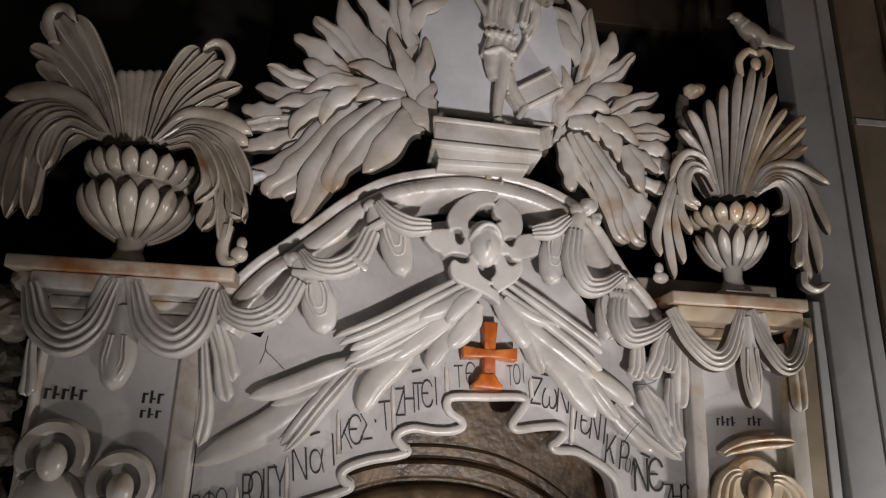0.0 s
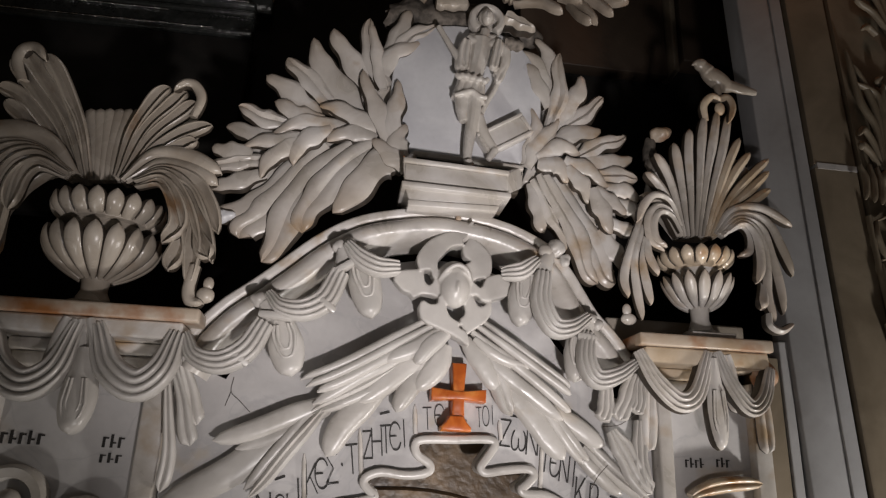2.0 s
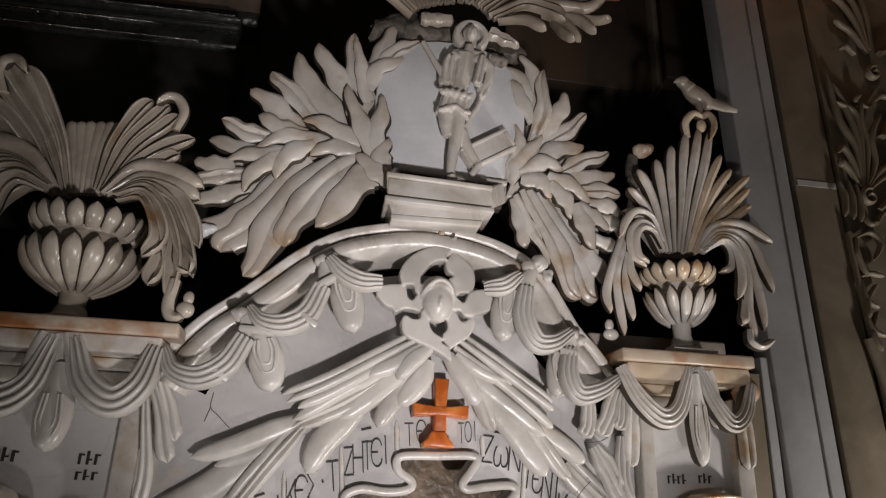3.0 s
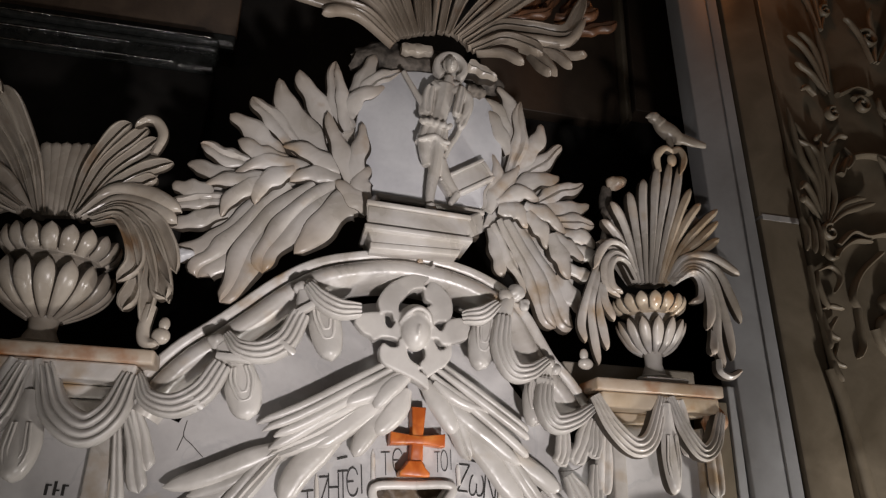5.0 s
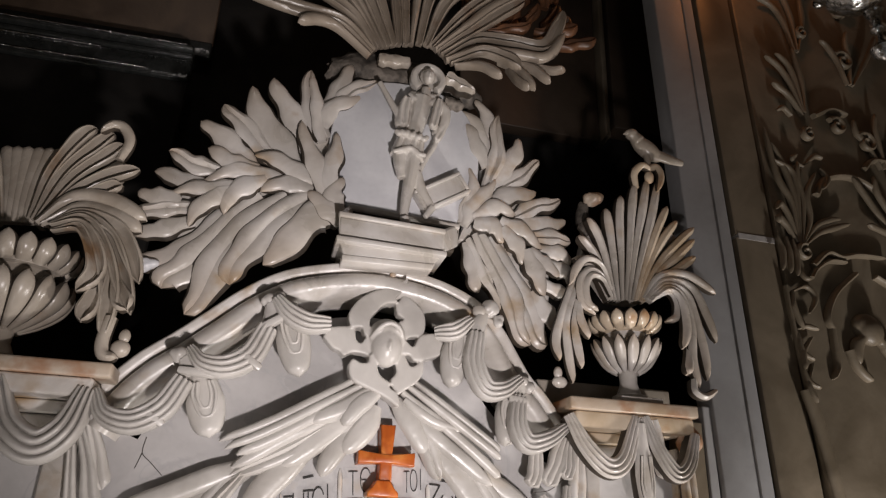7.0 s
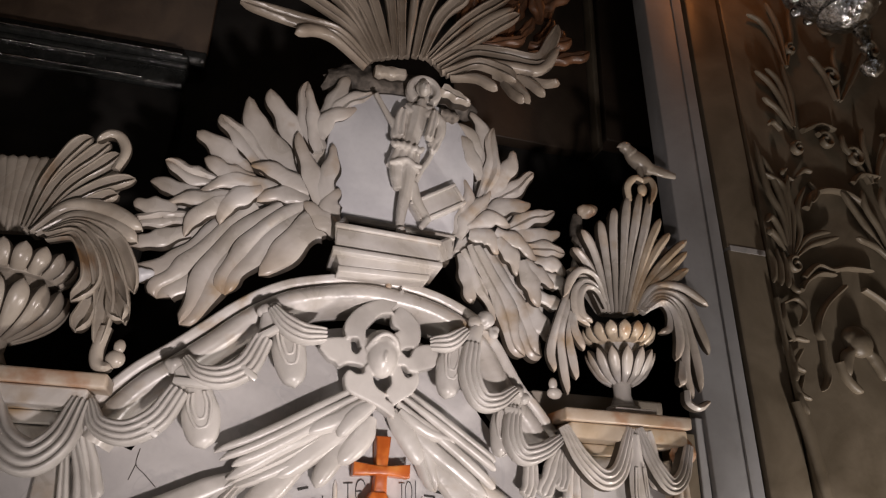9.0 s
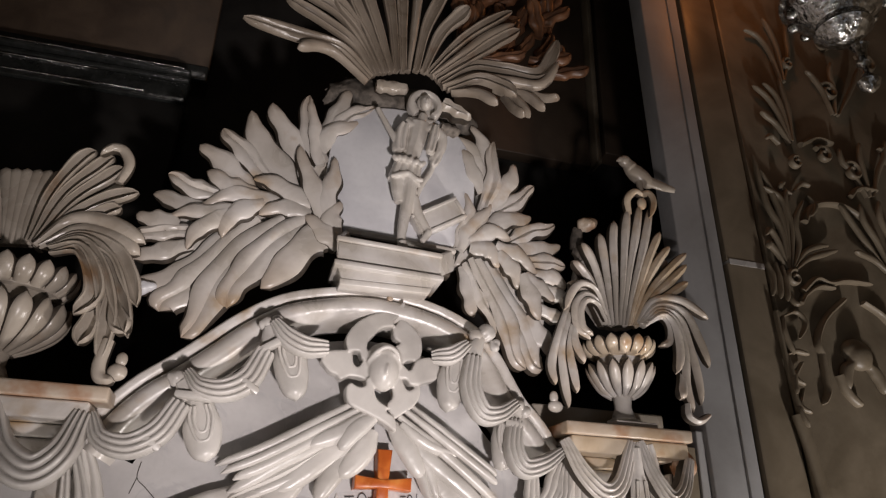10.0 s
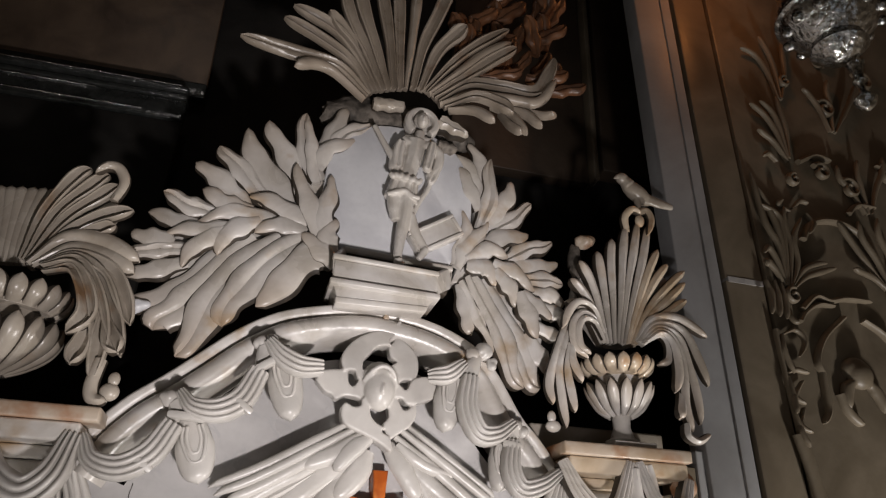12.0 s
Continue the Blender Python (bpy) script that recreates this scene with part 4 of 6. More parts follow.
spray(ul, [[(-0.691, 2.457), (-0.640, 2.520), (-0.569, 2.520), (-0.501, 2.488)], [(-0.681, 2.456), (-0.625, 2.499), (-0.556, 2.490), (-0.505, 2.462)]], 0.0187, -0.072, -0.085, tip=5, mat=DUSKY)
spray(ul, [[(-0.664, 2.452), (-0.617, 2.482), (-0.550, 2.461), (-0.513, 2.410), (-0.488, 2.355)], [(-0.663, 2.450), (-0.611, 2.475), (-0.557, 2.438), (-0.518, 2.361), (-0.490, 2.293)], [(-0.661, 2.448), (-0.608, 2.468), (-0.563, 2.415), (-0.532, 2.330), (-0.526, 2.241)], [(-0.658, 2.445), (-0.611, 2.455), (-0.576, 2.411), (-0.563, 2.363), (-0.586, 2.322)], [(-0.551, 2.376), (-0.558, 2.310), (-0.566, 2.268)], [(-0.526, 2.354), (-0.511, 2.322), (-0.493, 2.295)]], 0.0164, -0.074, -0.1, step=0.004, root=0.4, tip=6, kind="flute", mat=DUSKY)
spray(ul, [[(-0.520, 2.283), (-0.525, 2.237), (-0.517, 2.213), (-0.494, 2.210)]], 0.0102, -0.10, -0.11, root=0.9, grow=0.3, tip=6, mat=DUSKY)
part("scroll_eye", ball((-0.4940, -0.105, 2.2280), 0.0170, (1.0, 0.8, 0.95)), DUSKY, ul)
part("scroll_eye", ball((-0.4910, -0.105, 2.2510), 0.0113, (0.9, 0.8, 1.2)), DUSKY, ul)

# fan of the smaller urn
spray(ur, [[(0.497, 2.446), (0.471, 2.501), (0.444, 2.525), (0.410, 2.535)], [(0.505, 2.447), (0.483, 2.517), (0.456, 2.562), (0.423, 2.592)], [(0.513, 2.447), (0.497, 2.532), (0.475, 2.599), (0.448, 2.642)], [(0.522, 2.448), (0.515, 2.537), (0.506, 2.617), (0.497, 2.674)], [(0.532, 2.449), (0.534, 2.552), (0.534, 2.651), (0.539, 2.715)], [(0.540, 2.450), (0.558, 2.582), (0.568, 2.676), (0.579, 2.755)], [(0.548, 2.450), (0.574, 2.584), (0.596, 2.679), (0.615, 2.773)], [(0.556, 2.451), (0.590, 2.571), (0.622, 2.674), (0.644, 2.771)]], 0.0135, -0.062, -0.078, root=0.2, grow=0.85, tip=5, th=0.02, lobes=0.04)
spray(ur, [[(0.564, 2.452), (0.599, 2.551), (0.631, 2.632), (0.667, 2.707)], [(0.569, 2.452), (0.608, 2.545), (0.649, 2.617), (0.690, 2.671)], [(0.575, 2.453), (0.621, 2.537), (0.675, 2.599), (0.737, 2.660)], [(0.580, 2.453), (0.627, 2.525), (0.681, 2.574), (0.734, 2.628)], [(0.585, 2.452), (0.633, 2.509), (0.684, 2.547), (0.732, 2.582)]], 0.0129, -0.062, -0.076, mat=CREAM, root=0.2, grow=0.85, tip=5, th=0.02, lobes=0.05)
spray(ur, [[(0.495, 2.456), (0.476, 2.498), (0.444, 2.508), (0.417, 2.476), (0.417, 2.423), (0.447, 2.397)], [(0.497, 2.451), (0.476, 2.487), (0.447, 2.492), (0.428, 2.464), (0.429, 2.424), (0.452, 2.405)], [(0.496, 2.464), (0.472, 2.519), (0.433, 2.529), (0.403, 2.499), (0.385, 2.458)]], 0.0088, -0.078, -0.1, step=0.004, root=0.4, tip=8, th=0.014)
spray(ur, [[(0.413, 2.500), (0.375, 2.404), (0.353, 2.332), (0.359, 2.288)], [(0.414, 2.473), (0.381, 2.379), (0.380, 2.302), (0.386, 2.241)], [(0.416, 2.454), (0.398, 2.374), (0.401, 2.317), (0.406, 2.274)], [(0.415, 2.440), (0.409, 2.387), (0.425, 2.339)]], 0.0094, -0.08, -0.1, step=0.003, root=0.5, tip=6, th=0.014)
spray(ur, [[(0.583, 2.461), (0.626, 2.517), (0.695, 2.523), (0.759, 2.482)], [(0.586, 2.457), (0.633, 2.506), (0.699, 2.496), (0.726, 2.433), (0.743, 2.363)], [(0.588, 2.455), (0.635, 2.497), (0.685, 2.478), (0.700, 2.411), (0.708, 2.337), (0.706, 2.273)], [(0.591, 2.453), (0.637, 2.489), (0.674, 2.465), (0.683, 2.390), (0.673, 2.311), (0.681, 2.254)], [(0.593, 2.449), (0.636, 2.479), (0.662, 2.455), (0.665, 2.388), (0.647, 2.337)], [(0.679, 2.370), (0.665, 2.317), (0.649, 2.279)]], 0.0111, -0.07, -0.1, step=0.004, root=0.35, tip=7, th=0.016)
spray(ur, [[(0.599, 2.456), (0.636, 2.475), (0.655, 2.454), (0.649, 2.416), (0.621, 2.401)]], 0.0082, -0.09, -0.1, root=0.6, tip=8, th=0.014)
spray(ur, [[(0.669, 2.270), (0.669, 2.245), (0.692, 2.235), (0.720, 2.253)]], 0.0070, -0.105, -0.115, root=0.8, tip=6)
# scrolls at the top and the foot of the fan
spray(ur, [[(0.581, 2.741), (0.577, 2.778), (0.597, 2.801), (0.618, 2.789)], [(0.616, 2.798), (0.640, 2.806), (0.648, 2.778), (0.633, 2.735)]], 0.0081, -0.082, -0.098, root=0.8, tip=5, th=0.014, mat=CREAM)
part("scroll_eye", ball((0.3580, -0.10, 2.2420), 0.0139, (1.2, 0.8, 0.9)), MARBLE, ur)
part("scroll_eye", ball((0.3550, -0.10, 2.2610), 0.0104, (0.9, 0.8, 1.3)), MARBLE, ur)
part("scroll_eye", ball((0.6180, -0.092, 2.7740), 0.0140, (0.9, 0.7, 1.2)), CREAM, ur)
stub = thing("broken_stub", "rust-stained broken stone stub beside the urn fan", "stone stub")
part("cap", rough(((0.481, 2.713)[0], -0.05, (0.481, 2.713)[1]), 0.024, (1.0, 0.7, 0.8), 0.010, 9), RUSTY, stub)
part("core", rough(((0.461, 2.660)[0], -0.04, (0.461, 2.653)[1]), 0.030, (0.6, 0.6, 1.7), 0.016, 10), ROCK, stub)

bird = join(moved(ball((0, 0, 0), 0.028, (1.7, 0.75, 0.82)), pose(0.628, -0.075, 2.866, 0, 34, 0)), ball((0.588, -0.078, 2.900), 0.016, (1.1, 0.9, 1.0)),
            tube([(0.605, -0.077, 2.884), (0.590, -0.078, 2.900)], [0.019, 0.013], n=4), tube([(0.575, -0.08, 2.902), (0.562, -0.082, 2.894)], [0.008, 0.002], n=4),
            sweep([(0.65, -0.078, 2.852), (0.69, -0.08, 2.843), (0.727, -0.08, 2.838)], [0.016, 0.014, 0.008], [0.012, 0.009, 0.006], "plain"),
            tube([(0.625, -0.078, 2.845), (0.628, -0.08, 2.800)], [0.009, 0.007], n=4))
tagged(part("stone_bird", fused(bird, 0.002, 2), DUSKY), "small cream marble bird perched on the urn fan", "carved bird")

# ---- upper palmette ----
pal = thing("palmette", "large fluted marble palmette above the statue", "palmette")
for pts, w, kind in (([(-0.087, 3.011), (-0.169, 3.069), (-0.277, 3.067), (-0.401, 3.067)], 0.0170, "leaf"),
                     ([(-0.096, 2.997), (-0.180, 3.049), (-0.231, 3.045), (-0.270, 3.014)], 0.0118, "plain"),
                     ([(-0.081, 3.018), (-0.140, 3.089), (-0.227, 3.127), (-0.312, 3.148)], 0.0118, "flute"),
                     ([(-0.075, 3.026), (-0.128, 3.111), (-0.192, 3.165), (-0.295, 3.191)], 0.0131, "flute"),
                     ([(-0.065, 3.030), (-0.117, 3.119), (-0.173, 3.172), (-0.210, 3.202)], 0.0118, "flute"),
                     ([(-0.054, 3.033), (-0.104, 3.126), (-0.151, 3.205), (-0.185, 3.290)], 0.0131, "flute"),
                     ([(-0.040, 3.040), (-0.084, 3.150), (-0.126, 3.251), (-0.151, 3.341)], 0.0144, "flute"),
                     ([(-0.027, 3.046), (-0.050, 3.178), (-0.080, 3.304), (-0.105, 3.397)], 0.0144, "flute"),
                     ([(-0.010, 3.050), (-0.024, 3.186), (-0.037, 3.318), (-0.046, 3.417)], 0.0144, "flute"),
                     ([(0.004, 3.054), (0.009, 3.177), (0.011, 3.293), (0.011, 3.374)], 0.0118, "plain"),
                     ([(0.023, 3.060), (0.039, 3.185), (0.073, 3.292), (0.111, 3.427)], 0.0157, "flute"),
                     ([(0.042, 3.061), (0.077, 3.173), (0.121, 3.231), (0.147, 3.258)], 0.0170, "flute"),
                     ([(0.056, 3.060), (0.116, 3.146), (0.176, 3.208), (0.263, 3.276)], 0.0118, "flute"),
                     ([(0.065, 3.053), (0.139, 3.130), (0.202, 3.192), (0.269, 3.234)], 0.0118, "plain"),
                     ([(0.077, 3.046), (0.162, 3.122), (0.224, 3.176), (0.285, 3.219)], 0.0144, "flute"),
                     ([(0.087, 3.038), (0.163, 3.103), (0.255, 3.109), (0.342, 3.105), (0.378, 3.167), (0.391, 3.215)], 0.0144, "flute"),
                     ([(0.093, 3.027), (0.178, 3.071), (0.270, 3.069), (0.349, 3.070), (0.394, 3.144)], 0.0118, "plain"),
                     ([(0.105, 3.024), (0.178, 3.061), (0.239, 3.040), (0.273, 3.006)], 0.0131, "flute"),
                     ([(0.120, 3.016), (0.179, 3.011), (0.224, 2.970)], 0.0105, "plain"),
                     ([(0.232, 3.056), (0.278, 3.019), (0.309, 2.951)], 0.0092, "plain"),
                     ([(0.278, 3.057), (0.314, 3.033), (0.350, 2.981)], 0.0092, "plain"),
                     ([(0.330, 3.062), (0.361, 3.039), (0.392, 3.030)], 0.0079, "plain"),
                     ([(0.255, 3.040), (0.273, 2.988), (0.294, 2.951)], 0.0079, "plain")):
    fl(pal, pts, w * 1.15, -0.06, -0.115, mat=BROWNED, kind=kind, run=True, root=0.35, tip=5, th=0.016, lobes=0.05)
random.seed(4)
for k in range(30):
    u, v = random.uniform(0.14, 0.42), random.uniform(3.12, 3.44)
    q = random.uniform(-0.3, 1.5)
    part("rusty_leaf", blade([(u, v), (u + 0.05 * math.cos(q), v + 0.05 * math.sin(q)), (u + 0.11 * math.cos(q + 0.5), v + 0.11 * math.sin(q + 0.5))], random.uniform(0.016, 0.03), -0.02 - 0.0018 * k, -0.05 - 0.0018 * k, kind="leaf", wave=0.07, lobes=0.15, tip=6), DARKRUST, pal)

# ---- swags ----
def drape_swag(t, pts, w, stone, y=-0.104, th=0.026, kind="quad"):
    """A gathered cloth swag through the points."""
    line = spline(pts, 30)
    ww = [w * (0.55 + 0.45 * math.sin(math.pi * i / 30)) for i in range(31)]
    path = [(p[0], y - 0.02 * math.sin(math.pi * i / 30), p[1]) for i, p in enumerate(line)]
    return part("swag", sweep(path, ww, [th] * 31, kind), stone, t)


def drop(t, x, z0, z1, w, y=-0.075, mat=None):
    """A hanging drop with nested loops cut into it."""
    mat = mat or WHITE
    dr = part("drop", blade([(x, z0), (x, z1)], w, y, y - 0.012, th=0.024, kind="plain", root=0.5, tip=5, grow=0.9, n=28), mat, t)
    long = z0 - z1
    for k in (0.9, 0.55):
        arc = [(x + w * 0.62 * k * math.cos(a), z0 - long * 0.62 + long * 0.28 * k * math.sin(a)) for a in np.linspace(-math.pi, 0, 13)]
        ring = spline([(x - w * 0.46 * k, z0 - long * 0.36), *arc, (x + w * 0.46 * k, z0 - long * 0.36)], 36)
        part("loop", sweep([(p[0], y - 0.028, p[1]) for p in ring], [0.0026] * 37, [0.0035] * 37, "plain"), mat, dr)


sl = thing("drapery", "cream marble drapery swags hung under the shelf", "drapery", "stone drapery")
drape_swag(sl, [(-0.850, 2.139), (-0.818, 2.072), (-0.769, 2.043), (-0.725, 2.072), (-0.704, 2.152)], 0.0305, WHITE)
drape_swag(sl, [(-0.671, 2.154), (-0.638, 2.082), (-0.585, 2.051), (-0.547, 2.082), (-0.531, 2.147)], 0.0305, WHITE)
part("bow", blade([(-0.716, 2.165), (-0.735, 2.09), (-0.738, 2.03)], 0.022, -0.112, kind="double", root=0.8, tip=9), WHITE, sl)
part("bow", blade([(-0.692, 2.165), (-0.675, 2.09), (-0.672, 2.03)], 0.022, -0.112, kind="double", root=0.8, tip=9), WHITE, sl)
drop(sl, -0.6790, 2.1110, 1.9620, 0.0339, -0.112)
part("knot", rough((-0.868, -0.085, 2.155), 0.028, (1.1, 0.8, 1.0), 0.012, 3), RUSTY, sl)
part("knot", rough((-0.530, -0.085, 2.150), 0.020, (1.0, 0.8, 1.1), 0.010, 4), WHITE, sl)
for pts, w in (([(-0.853, 2.051), (-0.851, 1.989), (-0.847, 1.948)], 0.0165), ([(-0.528, 2.114), (-0.504, 2.050), (-0.485, 1.992)], 0.0201), ([(-0.541, 2.102), (-0.509, 2.017), (-0.495, 1.953)], 0.0189), ([(-0.550, 2.090), (-0.531, 1.974), (-0.531, 1.871)], 0.0153)):
    part("tail", blade(pts, w, -0.064, -0.05, kind="double", root=0.4, tip=16, grow=0.7, th=0.012, wave=0.02, run=True), WHITE, sl)

sr = thing("drapery", "cream honey-tinged marble drapery swags hung under the shelf", "drapery", "stone drapery")
drape_swag(sr, [(0.368, 2.169), (0.398, 2.110), (0.441, 2.073), (0.481, 2.093), (0.518, 2.175)], 0.0226, MARBLE)
drape_swag(sr, [(0.538, 2.176), (0.557, 2.113), (0.590, 2.069), (0.624, 2.089), (0.652, 2.148)], 0.0192, MARBLE)
part("bow", blade([(0.540, 2.175), (0.530, 2.10), (0.535, 2.05)], 0.017, -0.112, kind="double", root=0.8, tip=9), MARBLE, sr)
part("bow", blade([(0.556, 2.175), (0.570, 2.10), (0.575, 2.06)], 0.017, -0.112, kind="double", root=0.8, tip=9), MARBLE, sr)
drop(sr, 0.5230, 2.1640, 1.9840, 0.0249, -0.112, MARBLE)
part("knot", rough((0.398, -0.085, 2.165), 0.018, (1, 0.8, 1), 0.010, 13), RUSTY, sr)
part("knot", rough((0.660, -0.085, 2.150), 0.026, (0.8, 0.8, 1.4), 0.016, 14), RUSTY, sr)
part("tail", blade([(0.66, 2.13), (0.668, 2.05), (0.665, 1.985)], 0.018, -0.06, kind="double", root=0.5, tip=12), MARBLE, sr)
part("tail", blade([(0.418, 2.15), (0.412, 2.02), (0.405, 1.98)], 0.020, -0.05, kind="double", root=0.35, tip=10), MARBLE, sr)

# ---- garland under the arch ----
gar = thing("garland", "cream marble cloth garland knotted along the arch", "garland")


def hang(pts, w0, w1, kind="cloth", y=-0.100, th=0.024):
    """A gathered swag through the points; w0, w1: half widths at its ends, fuller between."""
    line = spline(pts, 28)
    ww = [(w0 + (w1 - w0) * i / 28) * (1 + 0.55 * math.sin(math.pi * i / 28)) for i in range(29)]
    part("loop", sweep([(p[0], y - 0.012 * math.sin(math.pi * i / 28), p[1]) for i, p in enumerate(line)], ww, [th] * 29, kind), WHITE, gar)


def oval(a, b, w, y=-0.080):
    """A hanging oval from a to b with two nested raised loops."""
    ov = part("oval", blade([a, b], w, y, y - 0.006, th=0.02, kind="plain", root=0.6, tip=5, grow=0.9), WHITE, gar)
    d = np.array(b) - np.array(a)
    n = np.array((-d[1], d[0])) / np.linalg.norm(d)
    for k in (1.0, 0.6):
        ring = spline([np.array(a) + d * u + n * w * v * k for u, v in ((0.16, 0.45), (0.36, 0.58), (0.36 + 0.28 * k, 0.34), (0.36 + 0.34 * k, 0), (0.36 + 0.28 * k, -0.34), (0.36, -0.58), (0.16, -0.45))], 24)
        part("ring", sweep([(p[0], y - 0.020, p[1]) for p in ring], [0.0034] * 25, [0.005] * 25, "plain"), WHITE, ov)


def strap(a, b, w=0.008, y=-0.104, th=0.016):
    part("band", sweep([(a[0] + (b[0] - a[0]) * u, y - 0.006 * math.sin(math.pi * u), a[1] + (b[1] - a[1]) * u) for u in (0.1, 0.15, 0.3, 0.5, 0.7, 0.85, 0.9)], [w * 0.8, w, w, w, w, w, w * 0.8], [th] * 7, "band", 1.0), WHITE, gar)


def neck(a, b, w0, w1):
    part("tie", sweep([(a[0] + (b[0] - a[0]) * u, -0.094, a[1] + (b[1] - a[1]) * u) for u in (0, 0.33, 0.66, 1)], [w0 + (w1 - w0) * u for u in (0, 0.33, 0.66, 1)], [0.02] * 4, "band", 1.2), WHITE, gar)


def lump(a, r, seed):
    part("knot", rough((a[0], -0.104, a[1]), r, (1.1, 0.8, 1.0), r * 0.7, seed), WHITE, gar)


# left of the cherub
hang([(-0.516, 2.148), (-0.495, 2.112), (-0.448, 2.102), (-0.405, 2.129), (-0.379, 2.181)], 0.010, 0.020)
hang([(-0.373, 2.237), (-0.349, 2.214), (-0.306, 2.211), (-0.268, 2.236), (-0.245, 2.291)], 0.010, 0.020)
hang([(-0.231, 2.348), (-0.207, 2.323), (-0.172, 2.308), (-0.133, 2.311)], 0.012, 0.016)
for a, b in (((-0.441, 2.127), (-0.396, 2.099)), ((-0.291, 2.241), (-0.246, 2.210))):
    strap(a, b, 0.008, -0.112)
neck((-0.383, 2.223), (-0.359, 2.198), 0.014, 0.030)
neck((-0.244, 2.343), (-0.229, 2.309), 0.012, 0.030)
oval((-0.350, 2.201), (-0.319, 2.087), 0.0347)
oval((-0.212, 2.349), (-0.174, 2.209), 0.0335)
strap((-0.394, 2.198), (-0.317, 2.195))
strap((-0.262, 2.286), (-0.189, 2.336))
lump((-0.394, 2.229), 0.013, 31)
lump((-0.373, 2.235), 0.012, 32)
lump((-0.251, 2.347), 0.012, 33)
lump((-0.232, 2.356), 0.011, 34)
# right of the cherub
oval((0.144, 2.343), (0.125, 2.213), 0.0312)
hang([(0.173, 2.323), (0.166, 2.262), (0.189, 2.212), (0.227, 2.212), (0.263, 2.236)], 0.018, 0.012)
hang([(0.092, 2.317), (0.122, 2.322), (0.152, 2.346)], 0.014, 0.012)
neck((0.189, 2.370), (0.169, 2.328), 0.012, 0.024)
strap((0.165, 2.227), (0.212, 2.207), 0.008, -0.112)
lump((0.184, 2.371), 0.015, 35)
lump((0.201, 2.382), 0.015, 36)
lump((0.220, 2.359), 0.013, 37)
oval((0.247, 2.214), (0.240, 2.108), 0.0231)
hang([(0.264, 2.201), (0.258, 2.147), (0.278, 2.112), (0.321, 2.121), (0.360, 2.146)], 0.016, 0.012)
neck((0.270, 2.231), (0.255, 2.200), 0.012, 0.026)
strap((0.243, 2.197), (0.278, 2.192), 0.008)
strap((0.255, 2.117), (0.299, 2.104), 0.008, -0.112)
lump((0.273, 2.234), 0.014, 38)
lump((0.287, 2.226), 0.012, 39)
for pts, w in (([(0.324, 2.113), (0.318, 2.072), (0.307, 2.034)], 0.0177), ([(0.386, 2.134), (0.364, 2.086), (0.343, 2.036)], 0.0201), ([(0.399, 2.135), (0.391, 2.087), (0.382, 2.052)], 0.0153), ([(0.330, 2.017), (0.359, 1.966), (0.403, 1.896)], 0.0236), ([(0.391, 2.039), (0.386, 1.973), (0.397, 1.907)], 0.0177), ([(0.263, 2.198), (0.252, 2.150), (0.254, 2.110)], 0.0165)):
    part("tail", blade(pts, w, -0.05, -0.062, kind="triple", root=0.55, tip=30, th=0.012, wave=0.03, lobes=0.06, run=True), WHITE, gar)

# ---- wings below the cherub ----
wing_l = thing("carved_wing", "long marble wing of layered feathers slanting down", "wing", "wings above the cross")
wing_r = thing("carved_wing", "long marble wing of layered feathers, tip cracked", "wing", "wings above the cross")


def fe(t, pts, w, y0=-0.03, y1=None, kind="quill", **k):
    k.setdefault("tip", 5)
    k.setdefault("th", 0.0095)
    k.setdefault("root", 0.6)
    k.setdefault("wave", 0.012)
    y0 -= 0.012
    k.setdefault("lift", 0.004)
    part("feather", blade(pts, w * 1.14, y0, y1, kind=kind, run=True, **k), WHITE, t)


fe(wing_l, [(-0.313, 2.004), (-0.416, 1.912), (-0.541, 1.837)], 0.0225, -0.02, kind="petal")
fe(wing_l, [(-0.245, 2.048), (-0.346, 2.003), (-0.454, 1.963)], 0.0166, -0.03, kind="petal")
fe(wing_l, [(-0.244, 2.034), (-0.328, 1.984), (-0.412, 1.953)], 0.0130, -0.024, kind="petal")
fe(wing_l, [(-0.281, 2.028), (-0.340, 1.943), (-0.388, 1.881)], 0.0095, -0.03, kind="plain")
fe(wing_l, [(-0.255, 2.029), (-0.316, 1.946), (-0.377, 1.867)], 0.0107, -0.034, kind="crease")
fe(wing_l, [(-0.141, 2.082), (-0.209, 2.009), (-0.244, 1.945)], 0.0201, -0.03, kind="petal")
fe(wing_l, [(-0.054, 2.131), (-0.089, 2.083), (-0.112, 2.033)], 0.0166, -0.034, kind="petal")
fe(wing_l, [(-0.017, 2.170), (-0.039, 2.124), (-0.075, 2.077)], 0.0190, -0.04, kind="petal")
fe(wing_l, [(-0.035, 2.169), (-0.113, 2.106), (-0.190, 2.048)], 0.0178, -0.036, kind="petal")
fe(wing_l, [(-0.069, 2.144), (-0.158, 2.087), (-0.281, 2.019)], 0.0154, -0.034, kind="crease")
fe(wing_l, [(-0.026, 2.199), (-0.081, 2.160), (-0.143, 2.130)], 0.0142, -0.052, kind="petal")
fe(wing_l, [(-0.018, 2.194), (-0.058, 2.162), (-0.080, 2.126)], 0.0142, -0.056, kind="petal")
fe(wing_l, [(-0.109, 2.141), (-0.182, 2.102), (-0.276, 2.041)], 0.0130, -0.042, kind="petal")
fe(wing_l, [(-0.033, 2.202), (-0.138, 2.139), (-0.231, 2.081), (-0.268, 2.061)], 0.0095, -0.048, kind="plain")
